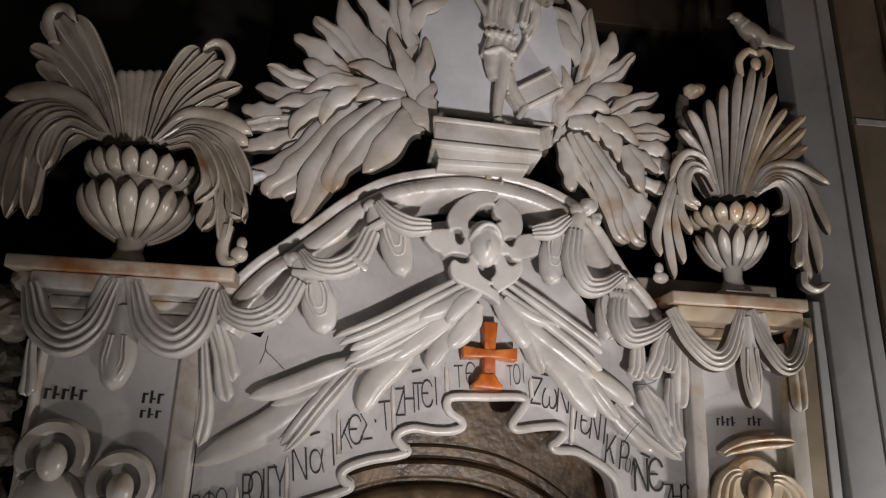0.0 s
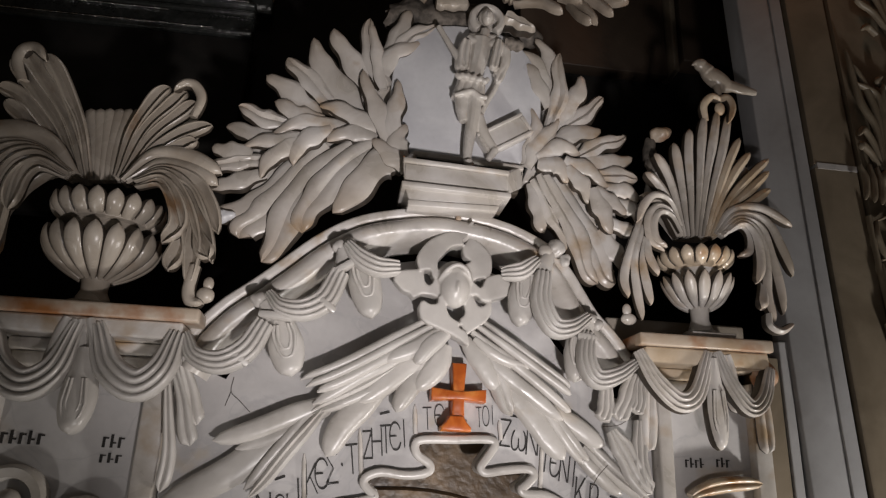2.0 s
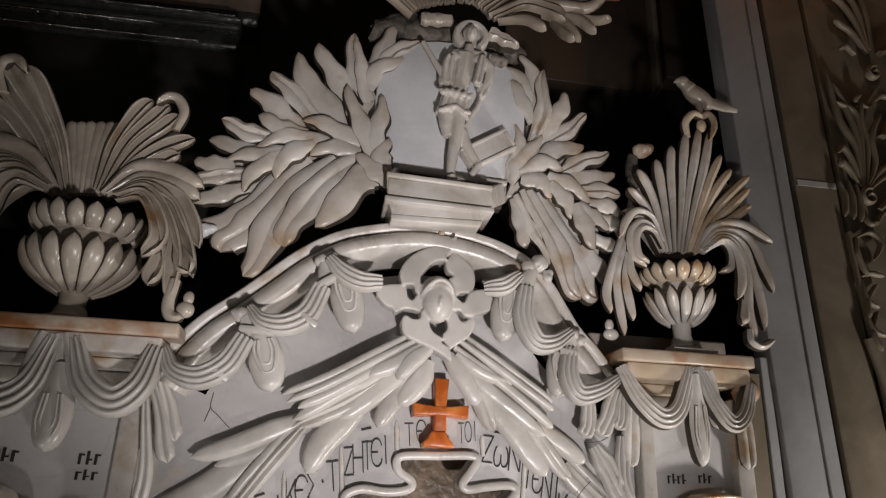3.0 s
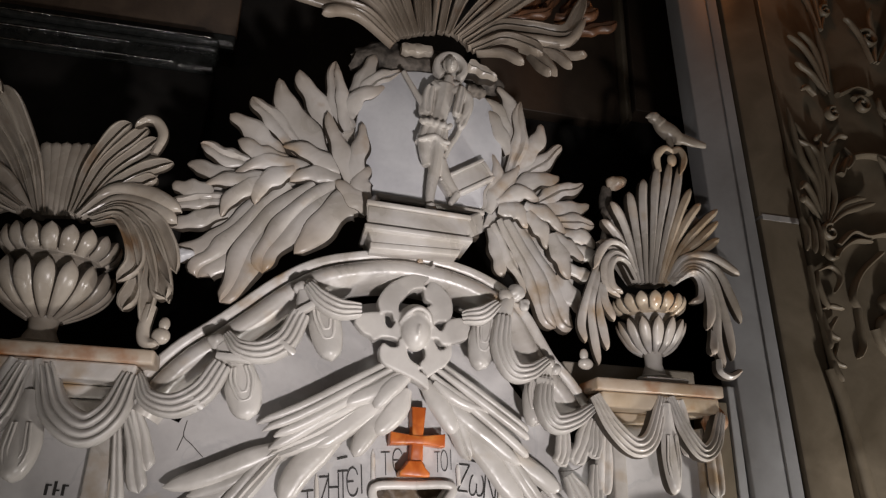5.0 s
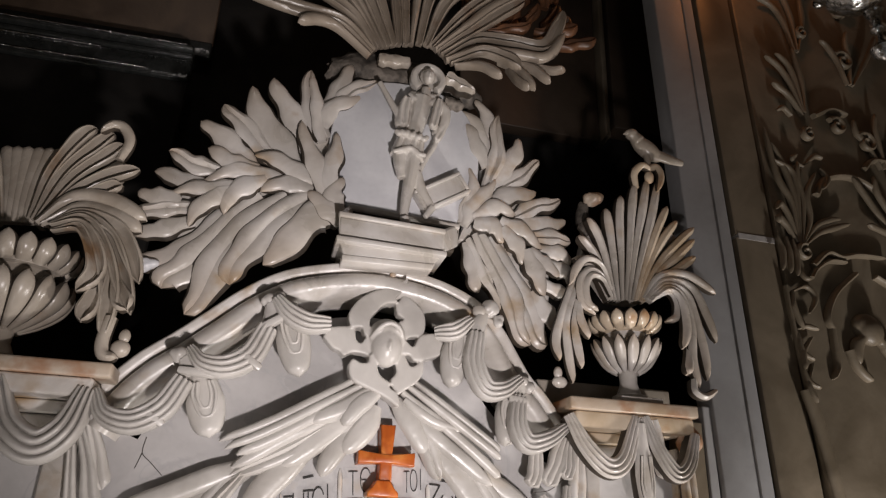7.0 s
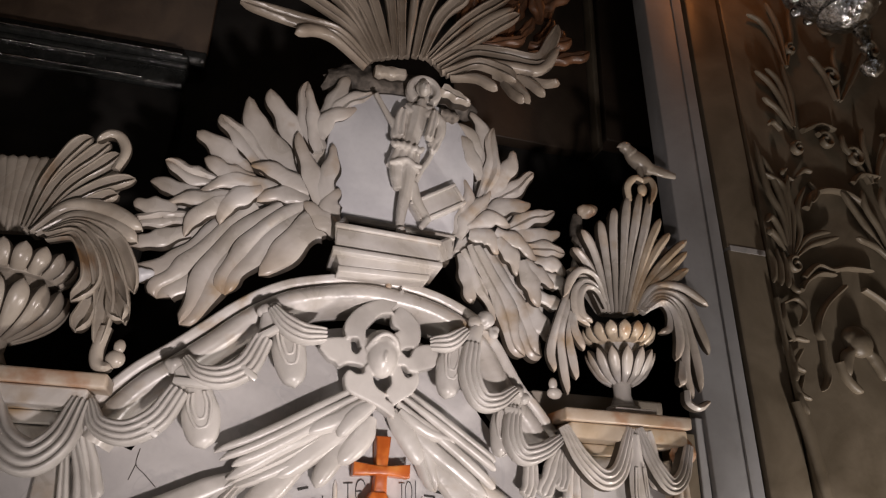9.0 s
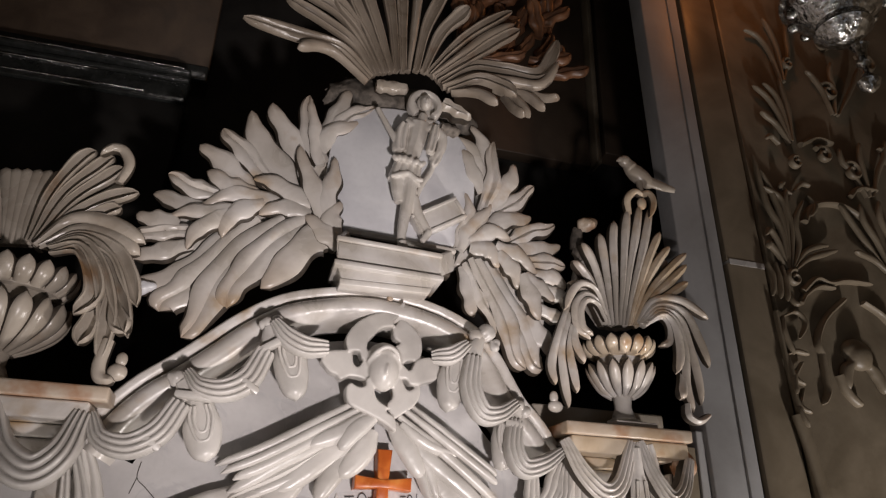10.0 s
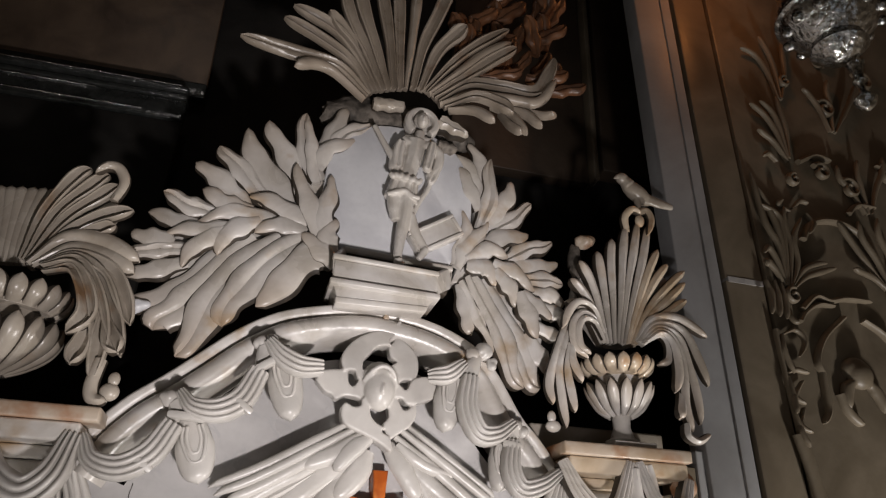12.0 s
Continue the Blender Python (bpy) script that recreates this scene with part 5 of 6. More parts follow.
fe(wing_l, [(-0.043, 2.211), (-0.144, 2.153), (-0.243, 2.093), (-0.291, 2.071)], 0.0083, -0.052, kind="plain")
fe(wing_l, [(-0.054, 2.223), (-0.153, 2.164), (-0.250, 2.107), (-0.303, 2.084)], 0.0083, -0.048, kind="plain")
fe(wing_r, [(0.279, 1.988), (0.331, 1.943), (0.414, 1.879)], 0.0154, -0.02, kind="crease")
fe(wing_r, [(0.255, 1.976), (0.307, 1.927), (0.353, 1.894)], 0.0107, -0.022, kind="petal")
fe(wing_r, [(0.209, 2.058), (0.274, 2.013), (0.318, 1.988)], 0.0154, -0.028, kind="petal")
fe(wing_r, [(0.179, 2.065), (0.228, 2.000), (0.268, 1.950)], 0.0095, -0.034, kind="plain")
fe(wing_r, [(0.196, 2.057), (0.245, 1.998), (0.282, 1.955)], 0.0095, -0.032, kind="plain")
fe(wing_r, [(0.084, 2.115), (0.156, 2.050), (0.202, 1.989), (0.230, 1.957)], 0.0190, -0.034, kind="petal")
fe(wing_r, [(0.055, 2.145), (0.091, 2.101), (0.120, 2.037)], 0.0166, -0.04, kind="crease")
fe(wing_r, [(0.024, 2.179), (0.058, 2.134), (0.089, 2.086)], 0.0166, -0.046, kind="petal")
fe(wing_r, [(0.024, 2.185), (0.108, 2.117), (0.179, 2.065), (0.227, 2.036)], 0.0130, -0.044, kind="petal")
fe(wing_r, [(0.038, 2.186), (0.084, 2.153), (0.156, 2.131)], 0.0095, -0.052, kind="petal")
fe(wing_r, [(0.033, 2.200), (0.120, 2.140), (0.215, 2.067), (0.241, 2.052)], 0.0095, -0.05, kind="plain")
fe(wing_r, [(0.045, 2.212), (0.132, 2.156), (0.216, 2.097), (0.240, 2.085)], 0.0083, -0.054, kind="plain")
fe(wing_r, [(0.055, 2.225), (0.138, 2.171), (0.222, 2.112), (0.238, 2.099)], 0.0071, -0.048, kind="plain")

# ---- cherub: head and six small wings, one mesh ----
def lobe(pts, y0=-0.078):
    """A flat scrolled wing with a smooth outline through the points."""
    return plate([tuple(p) for p in spline([*pts, pts[0]], 44)[:-1]], y0, -0.044, 0.0035)


lobes = [
    lobe([(-0.083, 2.318), (-0.090, 2.348), (-0.070, 2.382), (-0.036, 2.405), (0.004, 2.420), (0.029, 2.440), (0.022, 2.410), (0.006, 2.393), (0.009, 2.382), (-0.016, 2.376), (-0.033, 2.357), (-0.045, 2.339), (-0.044, 2.304), (-0.055, 2.308), (-0.061, 2.321)], -0.08),
    lobe([(0.021, 2.409), (0.049, 2.388), (0.068, 2.366), (0.072, 2.336), (0.063, 2.317), (0.038, 2.311), (0.023, 2.290), (0.012, 2.336), (0.025, 2.349), (0.011, 2.359), (0.007, 2.378), (0.016, 2.393)], -0.074),
    lobe([(-0.135, 2.295), (-0.130, 2.314), (-0.093, 2.322), (-0.074, 2.318), (-0.070, 2.297), (-0.058, 2.291), (-0.046, 2.309), (-0.030, 2.285), (-0.040, 2.266), (-0.056, 2.269), (-0.076, 2.269), (-0.092, 2.261), (-0.101, 2.269), (-0.117, 2.276)], -0.076),
    lobe([(0.016, 2.313), (0.033, 2.303), (0.048, 2.293), (0.060, 2.315), (0.082, 2.324), (0.102, 2.321), (0.112, 2.299), (0.106, 2.281), (0.079, 2.269), (0.052, 2.263), (0.040, 2.274), (0.019, 2.278)], -0.078),
    lobe([(-0.032, 2.273), (-0.042, 2.266), (-0.043, 2.252), (-0.058, 2.249), (-0.073, 2.256), (-0.081, 2.244), (-0.078, 2.223), (-0.065, 2.209), (-0.031, 2.196), (0.000, 2.182), (0.024, 2.167), (0.020, 2.194), (0.002, 2.205), (0.007, 2.213), (-0.010, 2.222), (-0.020, 2.232), (-0.025, 2.249)], -0.084),
    lobe([(0.021, 2.281), (0.033, 2.271), (0.043, 2.254), (0.055, 2.255), (0.068, 2.268), (0.072, 2.244), (0.059, 2.220), (0.037, 2.204), (0.020, 2.192), (0.012, 2.204), (0.005, 2.221), (0.015, 2.235), (0.013, 2.253), (0.008, 2.268)], -0.076),
    lobe([(-0.054, 2.437), (-0.043, 2.408), (-0.021, 2.402), (-0.027, 2.426)], -0.072),
    lobe([(0.021, 2.432), (0.005, 2.417), (0.015, 2.406), (0.031, 2.421)], -0.07),
]
CX, CZ = (-0.008, 2.294)
hair = tube([(CX - 0.034, -0.080, CZ + 0.006), (CX - 0.020, -0.102, CZ + 0.024), (CX, -0.108, CZ + 0.034), (CX + 0.020, -0.102, CZ + 0.026), (CX + 0.034, -0.080, CZ + 0.008)], [0.004, 0.005, 0.005, 0.005, 0.004])
cherub = fused(join(ball((CX, -0.076, CZ - 0.006), 0.034, (0.92, 0.9, 1.30), 28), ball((CX, -0.070, CZ + 0.014), 0.038, (1.0, 0.82, 1.0), 28), ball((CX + 0.002, -0.106, CZ - 0.010), 0.0055, (0.8, 0.9, 2.0)), hair, *lobes), 0.0022, 2)
tagged(part("winged_cherub", cherub, WHITE), "cream marble cherub head ringed by small scrolled wings", "carved cherub")

# ---- orange cross ----
cross = thing("cross", "orange painted stone cross over the curtain", "cross")
part("upright", moved(plate([(-0.015, 0.135), (0.015, 0.135), (0.011, 0.075), (0.013, 0.02), (-0.013, 0.02), (-0.011, 0.075)], -0.05, -0.013, 0.003), Matrix.Translation((0.012, 0, 2.002))), ORANGE, cross)
part("arm", moved(plate([(-0.056, 0.084), (-0.013, 0.079), (0.013, 0.079), (0.056, 0.084), (0.056, 0.058), (0.013, 0.061), (-0.013, 0.061), (-0.056, 0.058)], -0.053, -0.0135, 0.003), Matrix.Translation((0.012, 0, 2.002))), ORANGE, cross)
part("foot", moved(plate([(-0.013, 0.026), (0.013, 0.026), (0.022, 0.012), (0.030, 0.004), (0.030, -0.004), (-0.030, -0.004), (-0.030, 0.004), (-0.022, 0.012)], -0.056, -0.014, 0.003), Matrix.Translation((0.008, 0, 2.006))), ORANGE, cross)

# ---- curtain hem, folds and letters ----
curtain = thing("stone_curtain", "white marble curtain with a rolled hem and black Greek letters", "carved curtain")
for h in (HEM, HEM_R):
    part("hem", sweep([(p[0], -0.026, p[1]) for p in h], [0.0085] * len(h), [0.006] * len(h), "band", 3.0), WHITE, curtain)
    part("hem_inside", sweep([(p[0], 0.018, p[1] + 0.004) for p in h], [0.008] * len(h), [0.02] * len(h), "flat", 1.2), WHITE, curtain)
for a, b in (((-0.068, 1.995), (-0.072, 2.052)), ((-0.170, 1.91), (-0.180, 2.0)), ((-0.276, 1.865), (-0.284, 1.948)), ((-0.368, 1.78), (-0.375, 1.858)), ((-0.455, 1.72), (-0.462, 1.80)), ((0.108, 1.99), (0.104, 2.03)), ((0.190, 1.90), (0.196, 2.0))):
    part("fold", blade([a, b], 0.005, -0.012, kind="plain", th=0.006, root=1, tip=9, n=6), MARBLE, curtain)


def letters(parent, text, a, b, h, lean=0.0, narrow=0.8):
    """Single letters spread from a to b (x, z of their feet)."""
    for k, ch in enumerate(text):
        if ch == " ":
            continue
        u = k / max(1, len(text) - 1)
        cu = bpy.data.curves.new("letter", "FONT")
        cu.body, cu.align_x, cu.size, cu.extrude, cu.resolution_u = ch, "CENTER", h / 0.73, 0.004, 3
        cu.offset = -0.0019
        tmp = bpy.data.objects.new("letter", cu)
        me = bpy.data.meshes.new_from_object(tmp)
        me.materials.append(INK)
        ob = new("letter", me)
        slope = math.degrees(math.atan2(b[1] - a[1], b[0] - a[0])) if len(text) > 1 else 0
        ob.matrix_world = Matrix.Translation((a[0] + (b[0] - a[0]) * u, -0.0125, a[1] + (b[1] - a[1]) * u)) @ pose(0, 0, 0, 0, lean - slope * 0.3, 0) @ pose(0, 0, 0, 90, 0, 0) @ Matrix.Diagonal((narrow, 1, 1, 1))
        ob.parent = parent


letters(curtain, "ΡΦΟ", (-0.530, 1.735), (-0.485, 1.748), 0.05, 0, 0.5)
letters(curtain, "ΡΟΙΓΥ", (-0.439, 1.762), (-0.380, 1.782), 0.0632, 0, 0.5)
letters(curtain, "ΝαΙ", (-0.345, 1.813), (-0.283, 1.842), 0.0632, 0, 0.6)
letters(curtain, "ΚЄΣ·Τ", (-0.262, 1.873), (-0.186, 1.912), 0.0607, 0, 0.55)
letters(curtain, "ΖΗΤЄΙ", (-0.159, 1.941), (-0.088, 1.966), 0.0583, 0, 0.5)
letters(curtain, "ΤЄ", (-0.043, 2.002), (-0.019, 2.009), 0.0486, 0, 0.55)
letters(curtain, "ΤΟΙ", (0.063, 2.012), (0.091, 2.018), 0.0437, 0, 0.4)
letters(curtain, "ΖωΝ", (0.115, 1.976), (0.172, 1.962), 0.0583, 0, 0.6)
letters(curtain, "ΤЄΝΙ", (0.198, 1.930), (0.258, 1.903), 0.0559, 0, 0.5)
letters(curtain, "ΚΡ", (0.269, 1.866), (0.298, 1.854), 0.0607, 0, 0.5)
letters(curtain, "ΟΝ", (0.307, 1.850), (0.320, 1.844), 0.0316, 0, 0.4)
letters(curtain, "ΝЄ", (0.337, 1.814), (0.368, 1.815), 0.0680, 0, 0.6)
letters(curtain, "ΖΗΟ", (0.393, 1.780), (0.430, 1.781), 0.0535, 0, 0.5)
for (x, z), r in (((-0.325, 1.902), -20), ((-0.132, 2.033), -15), ((0.137, 2.039), 10), ((0.347, 1.886), 20)):
    part("accent_mark", moved(box(-0.010, 0.010, -0.003, 0.003, -0.0018, 0.0018, 0), pose(x, -0.0135, z, 0, r, 0)), INK, curtain)

for pts in ([(-0.435, 2.088), (-0.437, 2.060), (-0.420, 2.044), (-0.396, 2.022)], [(-0.437, 2.060), (-0.445, 2.032)], [(0.280, 1.902), (0.295, 1.927), (0.317, 1.950)], [(0.310, 2.024), (0.347, 2.030), (0.385, 2.059), (0.401, 2.077)]):
    line = spline(pts, 12) if len(pts) > 2 else bezier(pts, 12)
    part("crack", sweep([(p[0], -0.0125 if p[1] > 2.1 or p[0] < 0 else -0.06, p[1]) for p in line], [0.0007] * 13, [0.001] * 13, "flat"), GRIME_SHADE, curtain)

# names on the pilasters, as plain bars
def bar_word(x, z, n, h, step):
    t = thing("inscription", "short worn black marks cut in the pilaster", "inscription", "pilaster inscriptions")
    for k in range(n):
        part("bar", box(x + k * step, x + k * step + step * 0.35, -0.0235, -0.0215, z, z + h * (0.8 + 0.2 * (k % 2)), 0), INK, t)
        part("bar", box(x + k * step + step * 0.35, x + k * step + step * 0.75, -0.0235, -0.0215, z + h * (0.3 if k % 2 else 0.65), z + h * (0.42 if k % 2 else 0.77), 0), INK, t)


bar_word(-0.833, 1.945, 5, 0.024, 0.016)
bar_word(-0.655, 1.945, 3, 0.024, 0.014)
bar_word(-0.655, 1.918, 3, 0.018, 0.014)
bar_word(0.502, 1.952, 4, 0.020, 0.011)
bar_word(0.572, 1.955, 3, 0.020, 0.011)

# ---- figures carved on the pilasters, one plain mesh each ----
def halo_head(x, z, r, s=1.0):
    ring = [(x + r * 1.15 * math.cos(a), z + r * 1.15 * math.sin(a)) for a in np.linspace(-0.6, math.pi + 0.6, 36)]
    return join(profile_sweep(ring, [(-0.010, -0.02), (-0.010, -0.045), (-0.004, -0.052), (0.012, -0.050), (0.016, -0.04), (0.016, -0.02)]),
                ball((x + 0.004, -0.05, z - 0.01), r * 0.62, (0.85, 0.8, 1.15)), ball((x, -0.03, z - r * 2.1), r * 1.3, (1.1, 0.5, 1.3)))


tagged(part("carved_figure", join(halo_head(-0.79, 1.845, 0.048), blade([(-0.83, 1.80), (-0.85, 1.70), (-0.84, 1.6)], 0.03, -0.03, kind="triple"), blade([(-0.76, 1.80), (-0.74, 1.70), (-0.75, 1.6)], 0.03, -0.03, kind="triple")), MARBLE), "cream marble relief figure with a halo", "relief figure", "relief figures")
tagged(part("carved_figure", join(halo_head(-0.665, 1.80, 0.044), blade([(-0.70, 1.76), (-0.70, 1.68), (-0.70, 1.6)], 0.03, -0.03, kind="triple"), blade([(-0.64, 1.76), (-0.63, 1.68), (-0.63, 1.6)], 0.03, -0.03, kind="triple")), MARBLE), "cream marble relief figure with a halo", "relief figure", "relief figures")
tagged(part("carved_figure", join(halo_head(0.565, 1.835, 0.042), blade([(0.53, 1.86), (0.48, 1.86), (0.49, 1.76), (0.50, 1.66)], 0.026, -0.04, kind="triple", tip=8), blade([(0.60, 1.85), (0.66, 1.86), (0.665, 1.76), (0.67, 1.66)], 0.026, -0.04, kind="triple", tip=8),
                                  blade([(0.495, 1.895), (0.54, 1.925), (0.655, 1.925)], 0.016, -0.045, kind="double", tip=9)), CREAM), "cream marble relief angel with a halo and wings", "relief figure", "relief figures")

# ---- framed painting and dark beam in the recess ----
beam = thing("picture_frame", "dark varnished frame leaning in the recess, glinting", "frame")
for z0, z1, y0, y1 in ((-0.02, 0.0, -0.02, 0.03), (0.001, 0.018, -0.035, 0.02), (-0.10, -0.021, -0.012, 0.03)):
    part("rail", moved(box(-1.1, 0.42, y0, y1, z0, z1, 0.006), pose(-1.0, 0.48, 3.272, -8, 0, -2)), GLASSY, beam)
# thin silver strips added to stand in for glints along the varnished rails
for z, x1 in ((0.012, 0.40), (-0.030, 0.16), (-0.085, 0.30)):
    part("bead", moved(box(-1.1, x1, -0.040 if z > 0 else -0.018, -0.034 if z > 0 else -0.011, z, z + 0.005, 0.0015), pose(-1.0, 0.48, 3.272, -8, 0, -2)), SILVER, beam, "thin silver strip added as a glint line")
part("pane", moved(box(-1.1, 0.42, 0.0, 0.03, -0.75, -0.101, 0.004), pose(-1.0, 0.48, 3.272, -8, 0, -2)), NEAR_BLACK, beam)
picture = thing("painting", "smoke-darkened brown painting above the varnished frame", "painting")
part("canvas", moved(box(-0.9, 0.50, 0, 0.02, -0.02, 1.0, 0.004), pose(-1.05, 0.57, 3.42, 6, 0, -2)), CANVAS, picture)
part("lower_border", moved(box(-0.9, 0.50, -0.010, 0.02, -0.075, -0.021, 0.004), pose(-1.05, 0.57, 3.42, 6, 0, -2)), GLASSY, picture)
tagged(part("dark_board", box(0.30, 0.845, 0.56, 0.6195, 3.30, 4.5, 0.004), PANEL), "brown wooden board hung in the recess", "board")
tagged(part("board_strip", box(0.850, 0.872, 0.52, 0.6195, 3.30, 4.5, 0.006), BROWN), "pale upright strip at the board's edge", "strip")
tagged(part("dark_board", box(0.90, 1.09, 0.54, 0.6195, 3.36, 4.5, 0.004), PANEL), "brown wooden board hung in the recess", "board")

# ---- carved vine panel on the pier ----
vine = thing("carved_vine", "smoke-browned carved vine climbing the pier border", "carved vine")
YV = -0.082


def spiral(x, z, r, turns, hand, start=0.0):
    n = 30
    return [(x + hand * r * (1 - 0.8 * i / n) * math.cos(start + 2 * math.pi * turns * i / n), z + r * (1 - 0.8 * i / n) * math.sin(start + 2 * math.pi * turns * i / n)) for i in range(n + 1)]


def ribs(t, leaves, w, y1=-0.092, **k):
    """A carved acanthus leaf as overlapping ribs."""
    for n, pts in enumerate(leaves):
        part("leaf", blade(pts, w * 0.8, YV, y1 - 0.001 * n, kind="plain", th=0.009, root=0.35, tip=5, lobes=0.08, run=True, n=18, **k), BROWN, t)


# climbing acanthus
ribs(vine, [[(1.037, 2.661), (1.038, 2.774), (1.003, 2.852), (0.984, 2.992)], [(1.041, 2.661), (1.048, 2.792), (1.030, 2.874), (0.998, 2.946)], [(1.044, 2.662), (1.059, 2.794), (1.052, 2.869), (0.992, 2.893)], [(1.051, 2.663), (1.074, 2.780), (1.065, 2.846), (1.070, 2.898)], [(1.051, 2.659), (1.086, 2.732), (1.086, 2.807), (1.121, 2.872)]], 0.0114)
ribs(vine, [[(1.038, 2.664), (1.023, 2.730), (1.001, 2.765), (0.981, 2.745)], [(1.034, 2.660), (1.011, 2.704), (0.987, 2.725), (0.984, 2.707)], [(1.058, 2.664), (1.100, 2.715), (1.145, 2.738), (1.177, 2.743)], [(1.060, 2.658), (1.106, 2.696), (1.165, 2.721), (1.203, 2.733)]], 0.0114)
ribs(vine, [[(1.131, 3.073), (1.107, 3.164), (1.074, 3.215), (1.029, 3.241)], [(1.135, 3.074), (1.125, 3.178), (1.104, 3.232), (1.066, 3.258)], [(1.139, 3.075), (1.147, 3.173), (1.139, 3.230), (1.126, 3.288)], [(1.129, 3.063), (1.095, 3.119), (1.061, 3.138), (1.036, 3.148)]], 0.0114)
ribs(vine, [[(1.145, 3.292), (1.123, 3.392), (1.083, 3.446), (1.035, 3.454)], [(1.155, 3.295), (1.155, 3.400), (1.138, 3.471), (1.112, 3.519)], [(1.158, 3.292), (1.193, 3.409), (1.198, 3.498), (1.229, 3.574)]], 0.0114)
ribs(vine, [[(1.108, 2.905), (1.140, 2.932), (1.161, 2.925)], [(1.096, 2.892), (1.063, 2.907), (1.075, 2.924)], [(1.090, 3.055), (1.064, 3.074), (1.039, 3.058)], [(1.151, 2.895), (1.167, 2.866), (1.141, 2.828)]], 0.0102)
for x, z, r in ((*(1.132, 2.999), 0.0203), (*(1.049, 2.634), 0.0229), (*(1.177, 3.359), 0.0203)):
    line = spiral(x, z, r, 1.3, 1, 1.2)
    part("volute", sweep([(p[0], YV - 0.006, p[1]) for p in line], [0.007 - 0.003 * i / 30 for i in range(31)], [0.012] * 31, "plain"), BROWN, vine)
# tassel and twisted stem below
ribs(vine, [[(0.977, 2.668), (0.984, 2.630), (0.971, 2.575)], [(1.002, 2.671), (1.003, 2.625), (0.993, 2.570)], [(1.021, 2.666), (1.022, 2.620), (1.012, 2.565)], [(1.030, 2.598), (1.033, 2.568), (1.047, 2.557)]], 0.0102)
ribs(vine, [[(0.995, 2.525), (0.990, 2.481), (1.002, 2.425)], [(0.995, 2.525), (1.036, 2.541), (1.055, 2.511), (1.027, 2.469)], [(0.993, 2.428), (1.013, 2.436), (1.044, 2.428)], [(0.990, 2.417), (0.994, 2.369), (1.016, 2.350)], [(1.028, 2.410), (0.994, 2.369), (0.986, 2.327)], [(0.986, 2.348), (0.993, 2.301), (1.018, 2.283)], [(1.017, 2.344), (0.992, 2.294), (1.001, 2.249)]], 0.0089)
part("stem", sweep([(p[0], YV, p[1]) for p in spline([(0.989, 2.281), (1.004, 2.217), (1.016, 2.142), (1.025, 2.070), (1.036, 1.955)], 12)], [0.016] * 13, [0.012] * 13, "band"), BROWN, vine)
part("border", sweep([(p[0], YV + 0.004, p[1]) for p in spline([(0.981, 2.539), (0.988, 2.403), (1.000, 2.243), (1.008, 2.117), (1.021, 1.988)], 12)], [0.004] * 13, [0.010] * 13, "plain"), BROWN, vine)
rosette = thing("carved_scrollwork", "smoke-browned scrollwork around a carved head", "scrollwork")
for pts, w in (([(1.074, 2.603), (1.125, 2.645), (1.167, 2.638), (1.224, 2.652), (1.311, 2.654)], 0.0076), ([(1.060, 2.568), (1.082, 2.595), (1.129, 2.623), (1.182, 2.624)], 0.0064), ([(1.202, 2.597), (1.127, 2.534), (1.090, 2.471), (1.100, 2.428)], 0.0064), ([(1.097, 2.442), (1.094, 2.385), (1.092, 2.344), (1.072, 2.312)], 0.0064), ([(1.127, 2.813), (1.163, 2.866), (1.223, 2.887), (1.283, 2.883), (1.347, 2.849)], 0.0089), ([(1.264, 2.597), (1.312, 2.572), (1.340, 2.544)], 0.0064), ([(1.138, 2.390), (1.152, 2.349), (1.185, 2.316)], 0.0114), ([(1.372, 2.659), (1.440, 2.636), (1.478, 2.576)], 0.0076), ([(1.307, 2.923), (1.345, 2.957), (1.414, 2.960)], 0.0076), ([(1.169, 3.071), (1.233, 3.104), (1.290, 3.096)], 0.0076)):
    part("scroll", blade(pts, w, -0.080, kind="plain", th=0.014, root=1, tip=9, run=True, n=24), BROWN, rosette)
ribs(rosette, [[(1.366, 2.708), (1.326, 2.769), (1.285, 2.831), (1.250, 2.881)], [(1.386, 2.710), (1.360, 2.791), (1.327, 2.846), (1.321, 2.898)], [(1.395, 2.712), (1.410, 2.799), (1.389, 2.865), (1.394, 2.920)], [(1.373, 2.699), (1.334, 2.728), (1.290, 2.738), (1.264, 2.742)]], 0.0127)
ribs(rosette, [[(1.368, 2.933), (1.336, 3.001), (1.301, 3.041), (1.296, 3.078)], [(1.380, 2.936), (1.377, 3.009), (1.371, 3.064), (1.378, 3.114)], [(1.392, 2.938), (1.432, 3.029), (1.470, 3.093), (1.479, 3.145)], [(1.316, 3.210), (1.293, 3.286), (1.262, 3.331), (1.235, 3.345)], [(1.327, 3.212), (1.338, 3.307), (1.334, 3.359), (1.340, 3.403)], [(1.336, 3.210), (1.385, 3.287), (1.421, 3.348), (1.446, 3.408)]], 0.0114)
for x, z, r in ((*(1.314, 3.291), 0.0330), (*(1.332, 3.010), 0.0330), (*(1.240, 3.048), 0.0279), (*(1.489, 3.087), 0.0381), (*(1.491, 2.811), 0.0432), (*(1.338, 3.491), 0.0381), (*(1.498, 3.443), 0.0381)):
    line = spiral(x, z, r, 1.3, -1, 0.6)
    part("scroll", sweep([(p[0], -0.086, p[1]) for p in line], [0.008 - 0.004 * i / 30 for i in range(31)], [0.012] * 31, "plain"), BROWN, rosette)
HX, HZ = (1.202, 2.442)
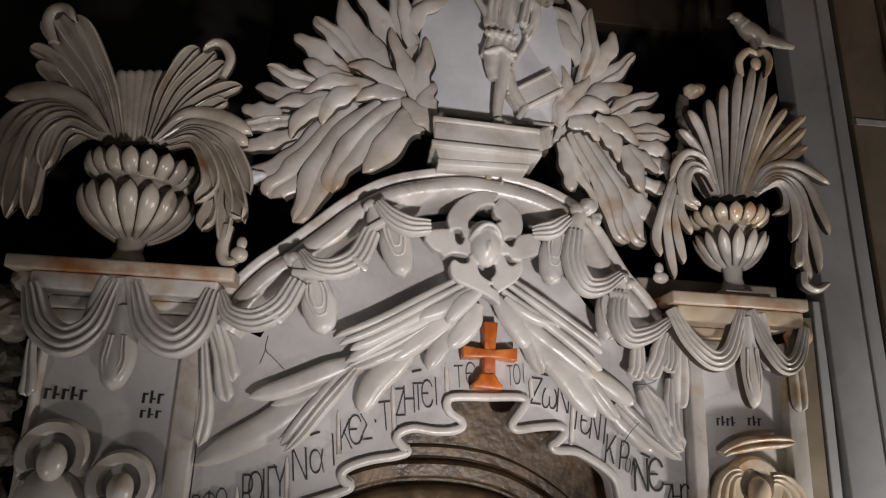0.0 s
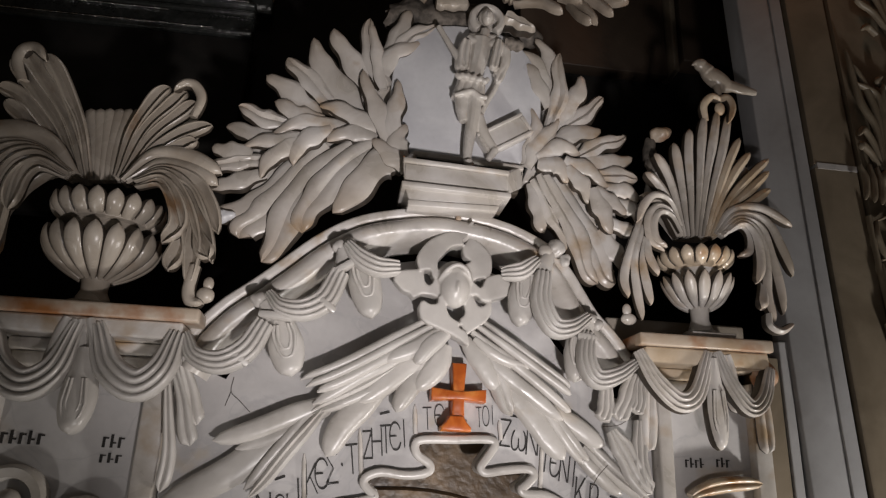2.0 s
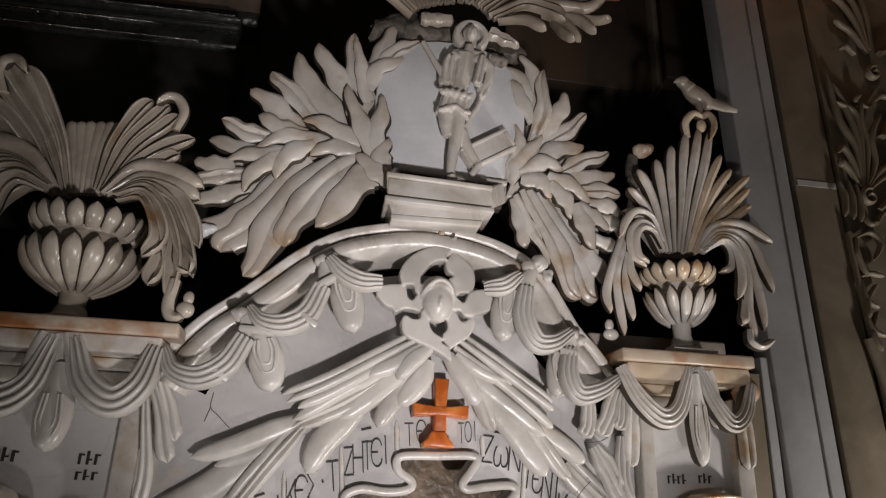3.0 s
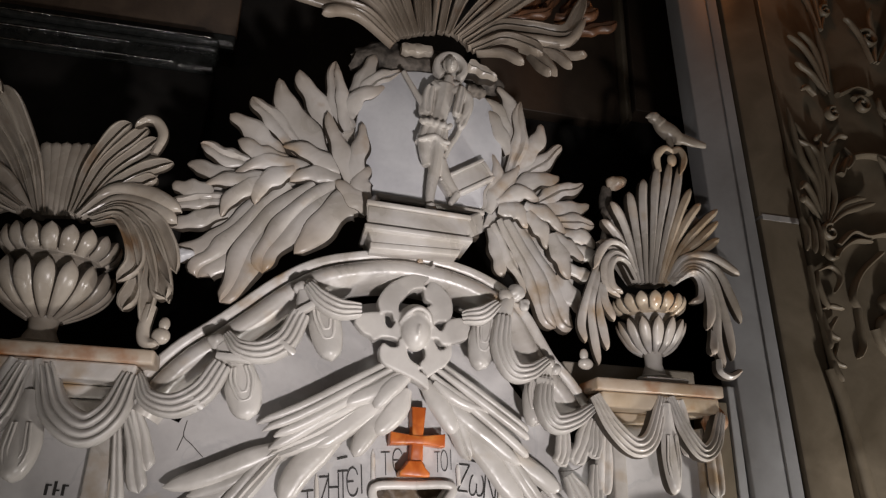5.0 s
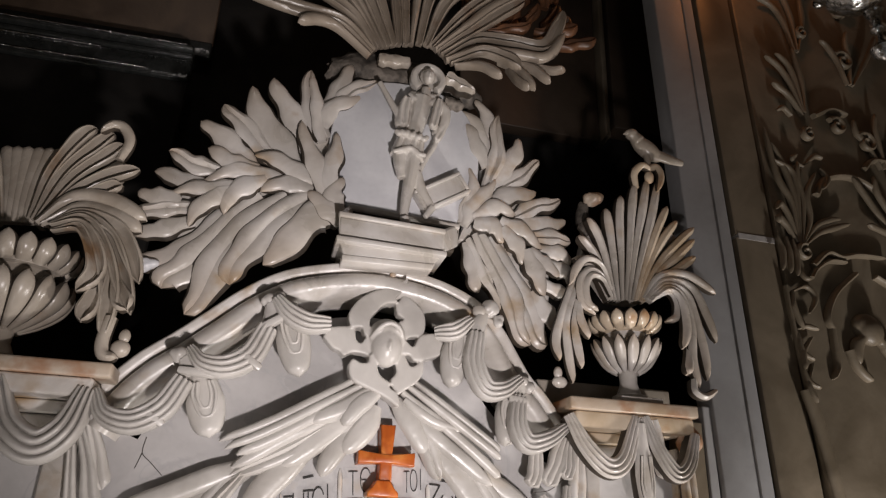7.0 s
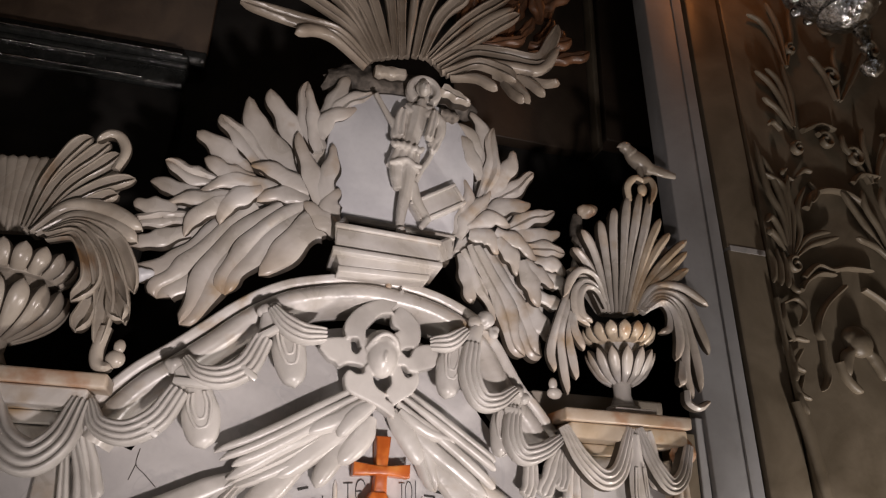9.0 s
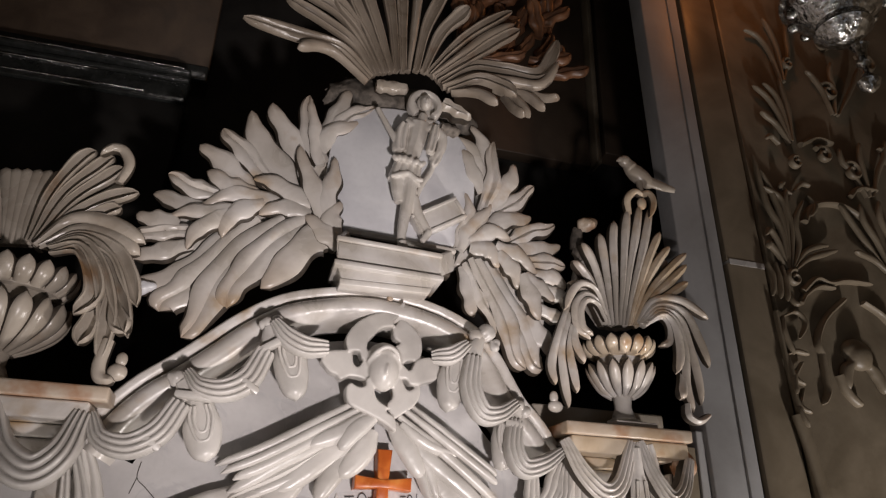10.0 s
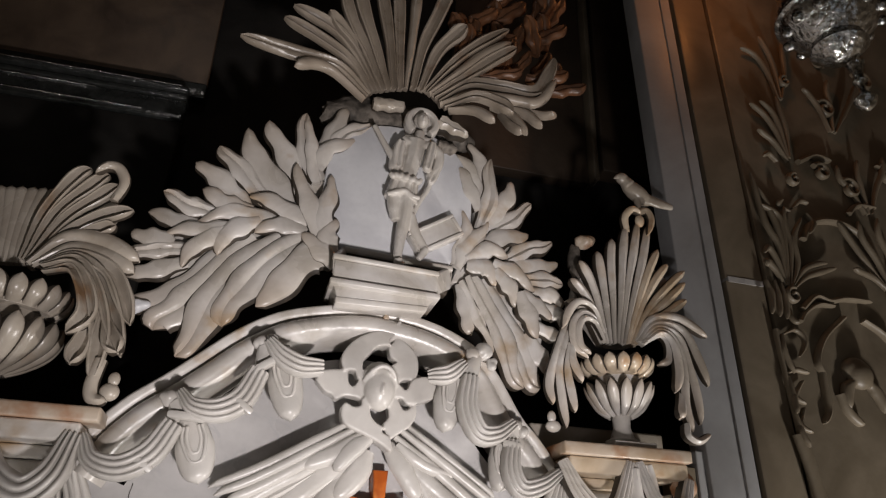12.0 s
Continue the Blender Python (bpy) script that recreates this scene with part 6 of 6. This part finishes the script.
tagged(part("cherub_relief", fused(join(ball((HX, -0.090, HZ), 0.034, (1, 0.8, 1.1)), ball((HX - 0.004, -0.084, HZ + 0.014), 0.036, (1.05, 0.7, 0.9)),
                                        blade([(HX - 0.02, HZ - 0.02), (HX - 0.055, HZ - 0.03), (HX - 0.05, HZ - 0.09)], 0.018, -0.085, kind="plain"), blade([(HX + 0.02, HZ - 0.02), (HX + 0.055, HZ - 0.03), (HX + 0.06, HZ - 0.09)], 0.018, -0.085, kind="plain")), 0.003)
            , BROWN), "smoke-browned carved cherub head on the pier panel", "carved head")

# ---- hanging silver lamp ----
lamp = thing("hanging_lamp", "chased silver oil lamp hanging from a chain", "lamp")
LX, LY = 0.790, -0.60
lamp_body = part("body", lathe([(0.012, 2.915), (0.035, 2.925), (0.055, 2.945), (0.048, 2.965), (0.075, 2.985), (0.098, 3.02), (0.10, 3.06), (0.085, 3.09), (0.09, 3.12), (0.07, 3.15), (0.05, 3.2)], (LX, LY), 40), SILVER, lamp)
part("ring", lathe([(0.096, 3.028), (0.106, 3.034), (0.106, 3.042), (0.096, 3.048)], (LX, LY), 40), SILVER, lamp_body)
part("drop", lathe([(0.004, 2.80), (0.016, 2.81), (0.022, 2.825), (0.012, 2.838), (0.006, 2.845), (0.006, 2.862), (0.014, 2.87), (0.008, 2.88), (0.012, 2.90), (0.018, 2.914)], (LX + 0.03, LY), 16), SILVER, lamp)
part("chain", tube([(LX, LY, 3.19), (LX, LY, 4.6)], [0.004, 0.004], n=3), SILVER, lamp)
for k in range(12):
    a = 2 * math.pi * k / 12
    part("boss", ball((LX + 0.088 * math.cos(a), LY + 0.088 * math.sin(a), 3.005), 0.012), SILVER, lamp_body)

# each composed thing stands on its own base point
bpy.context.view_layer.update()
for ob in [o for o in scene.objects if o.type == "EMPTY" and not o.parent]:
    corners = [c.matrix_world @ Vector(v) for c in ob.children_recursive if c.type == "MESH" for v in c.bound_box]
    base = Vector(((min(c.x for c in corners) + max(c.x for c in corners)) / 2, max(c.y for c in corners), min(c.z for c in corners)))
    ob.location = base
    for c in ob.children:
        c.matrix_parent_inverse = Matrix.Translation(-base)
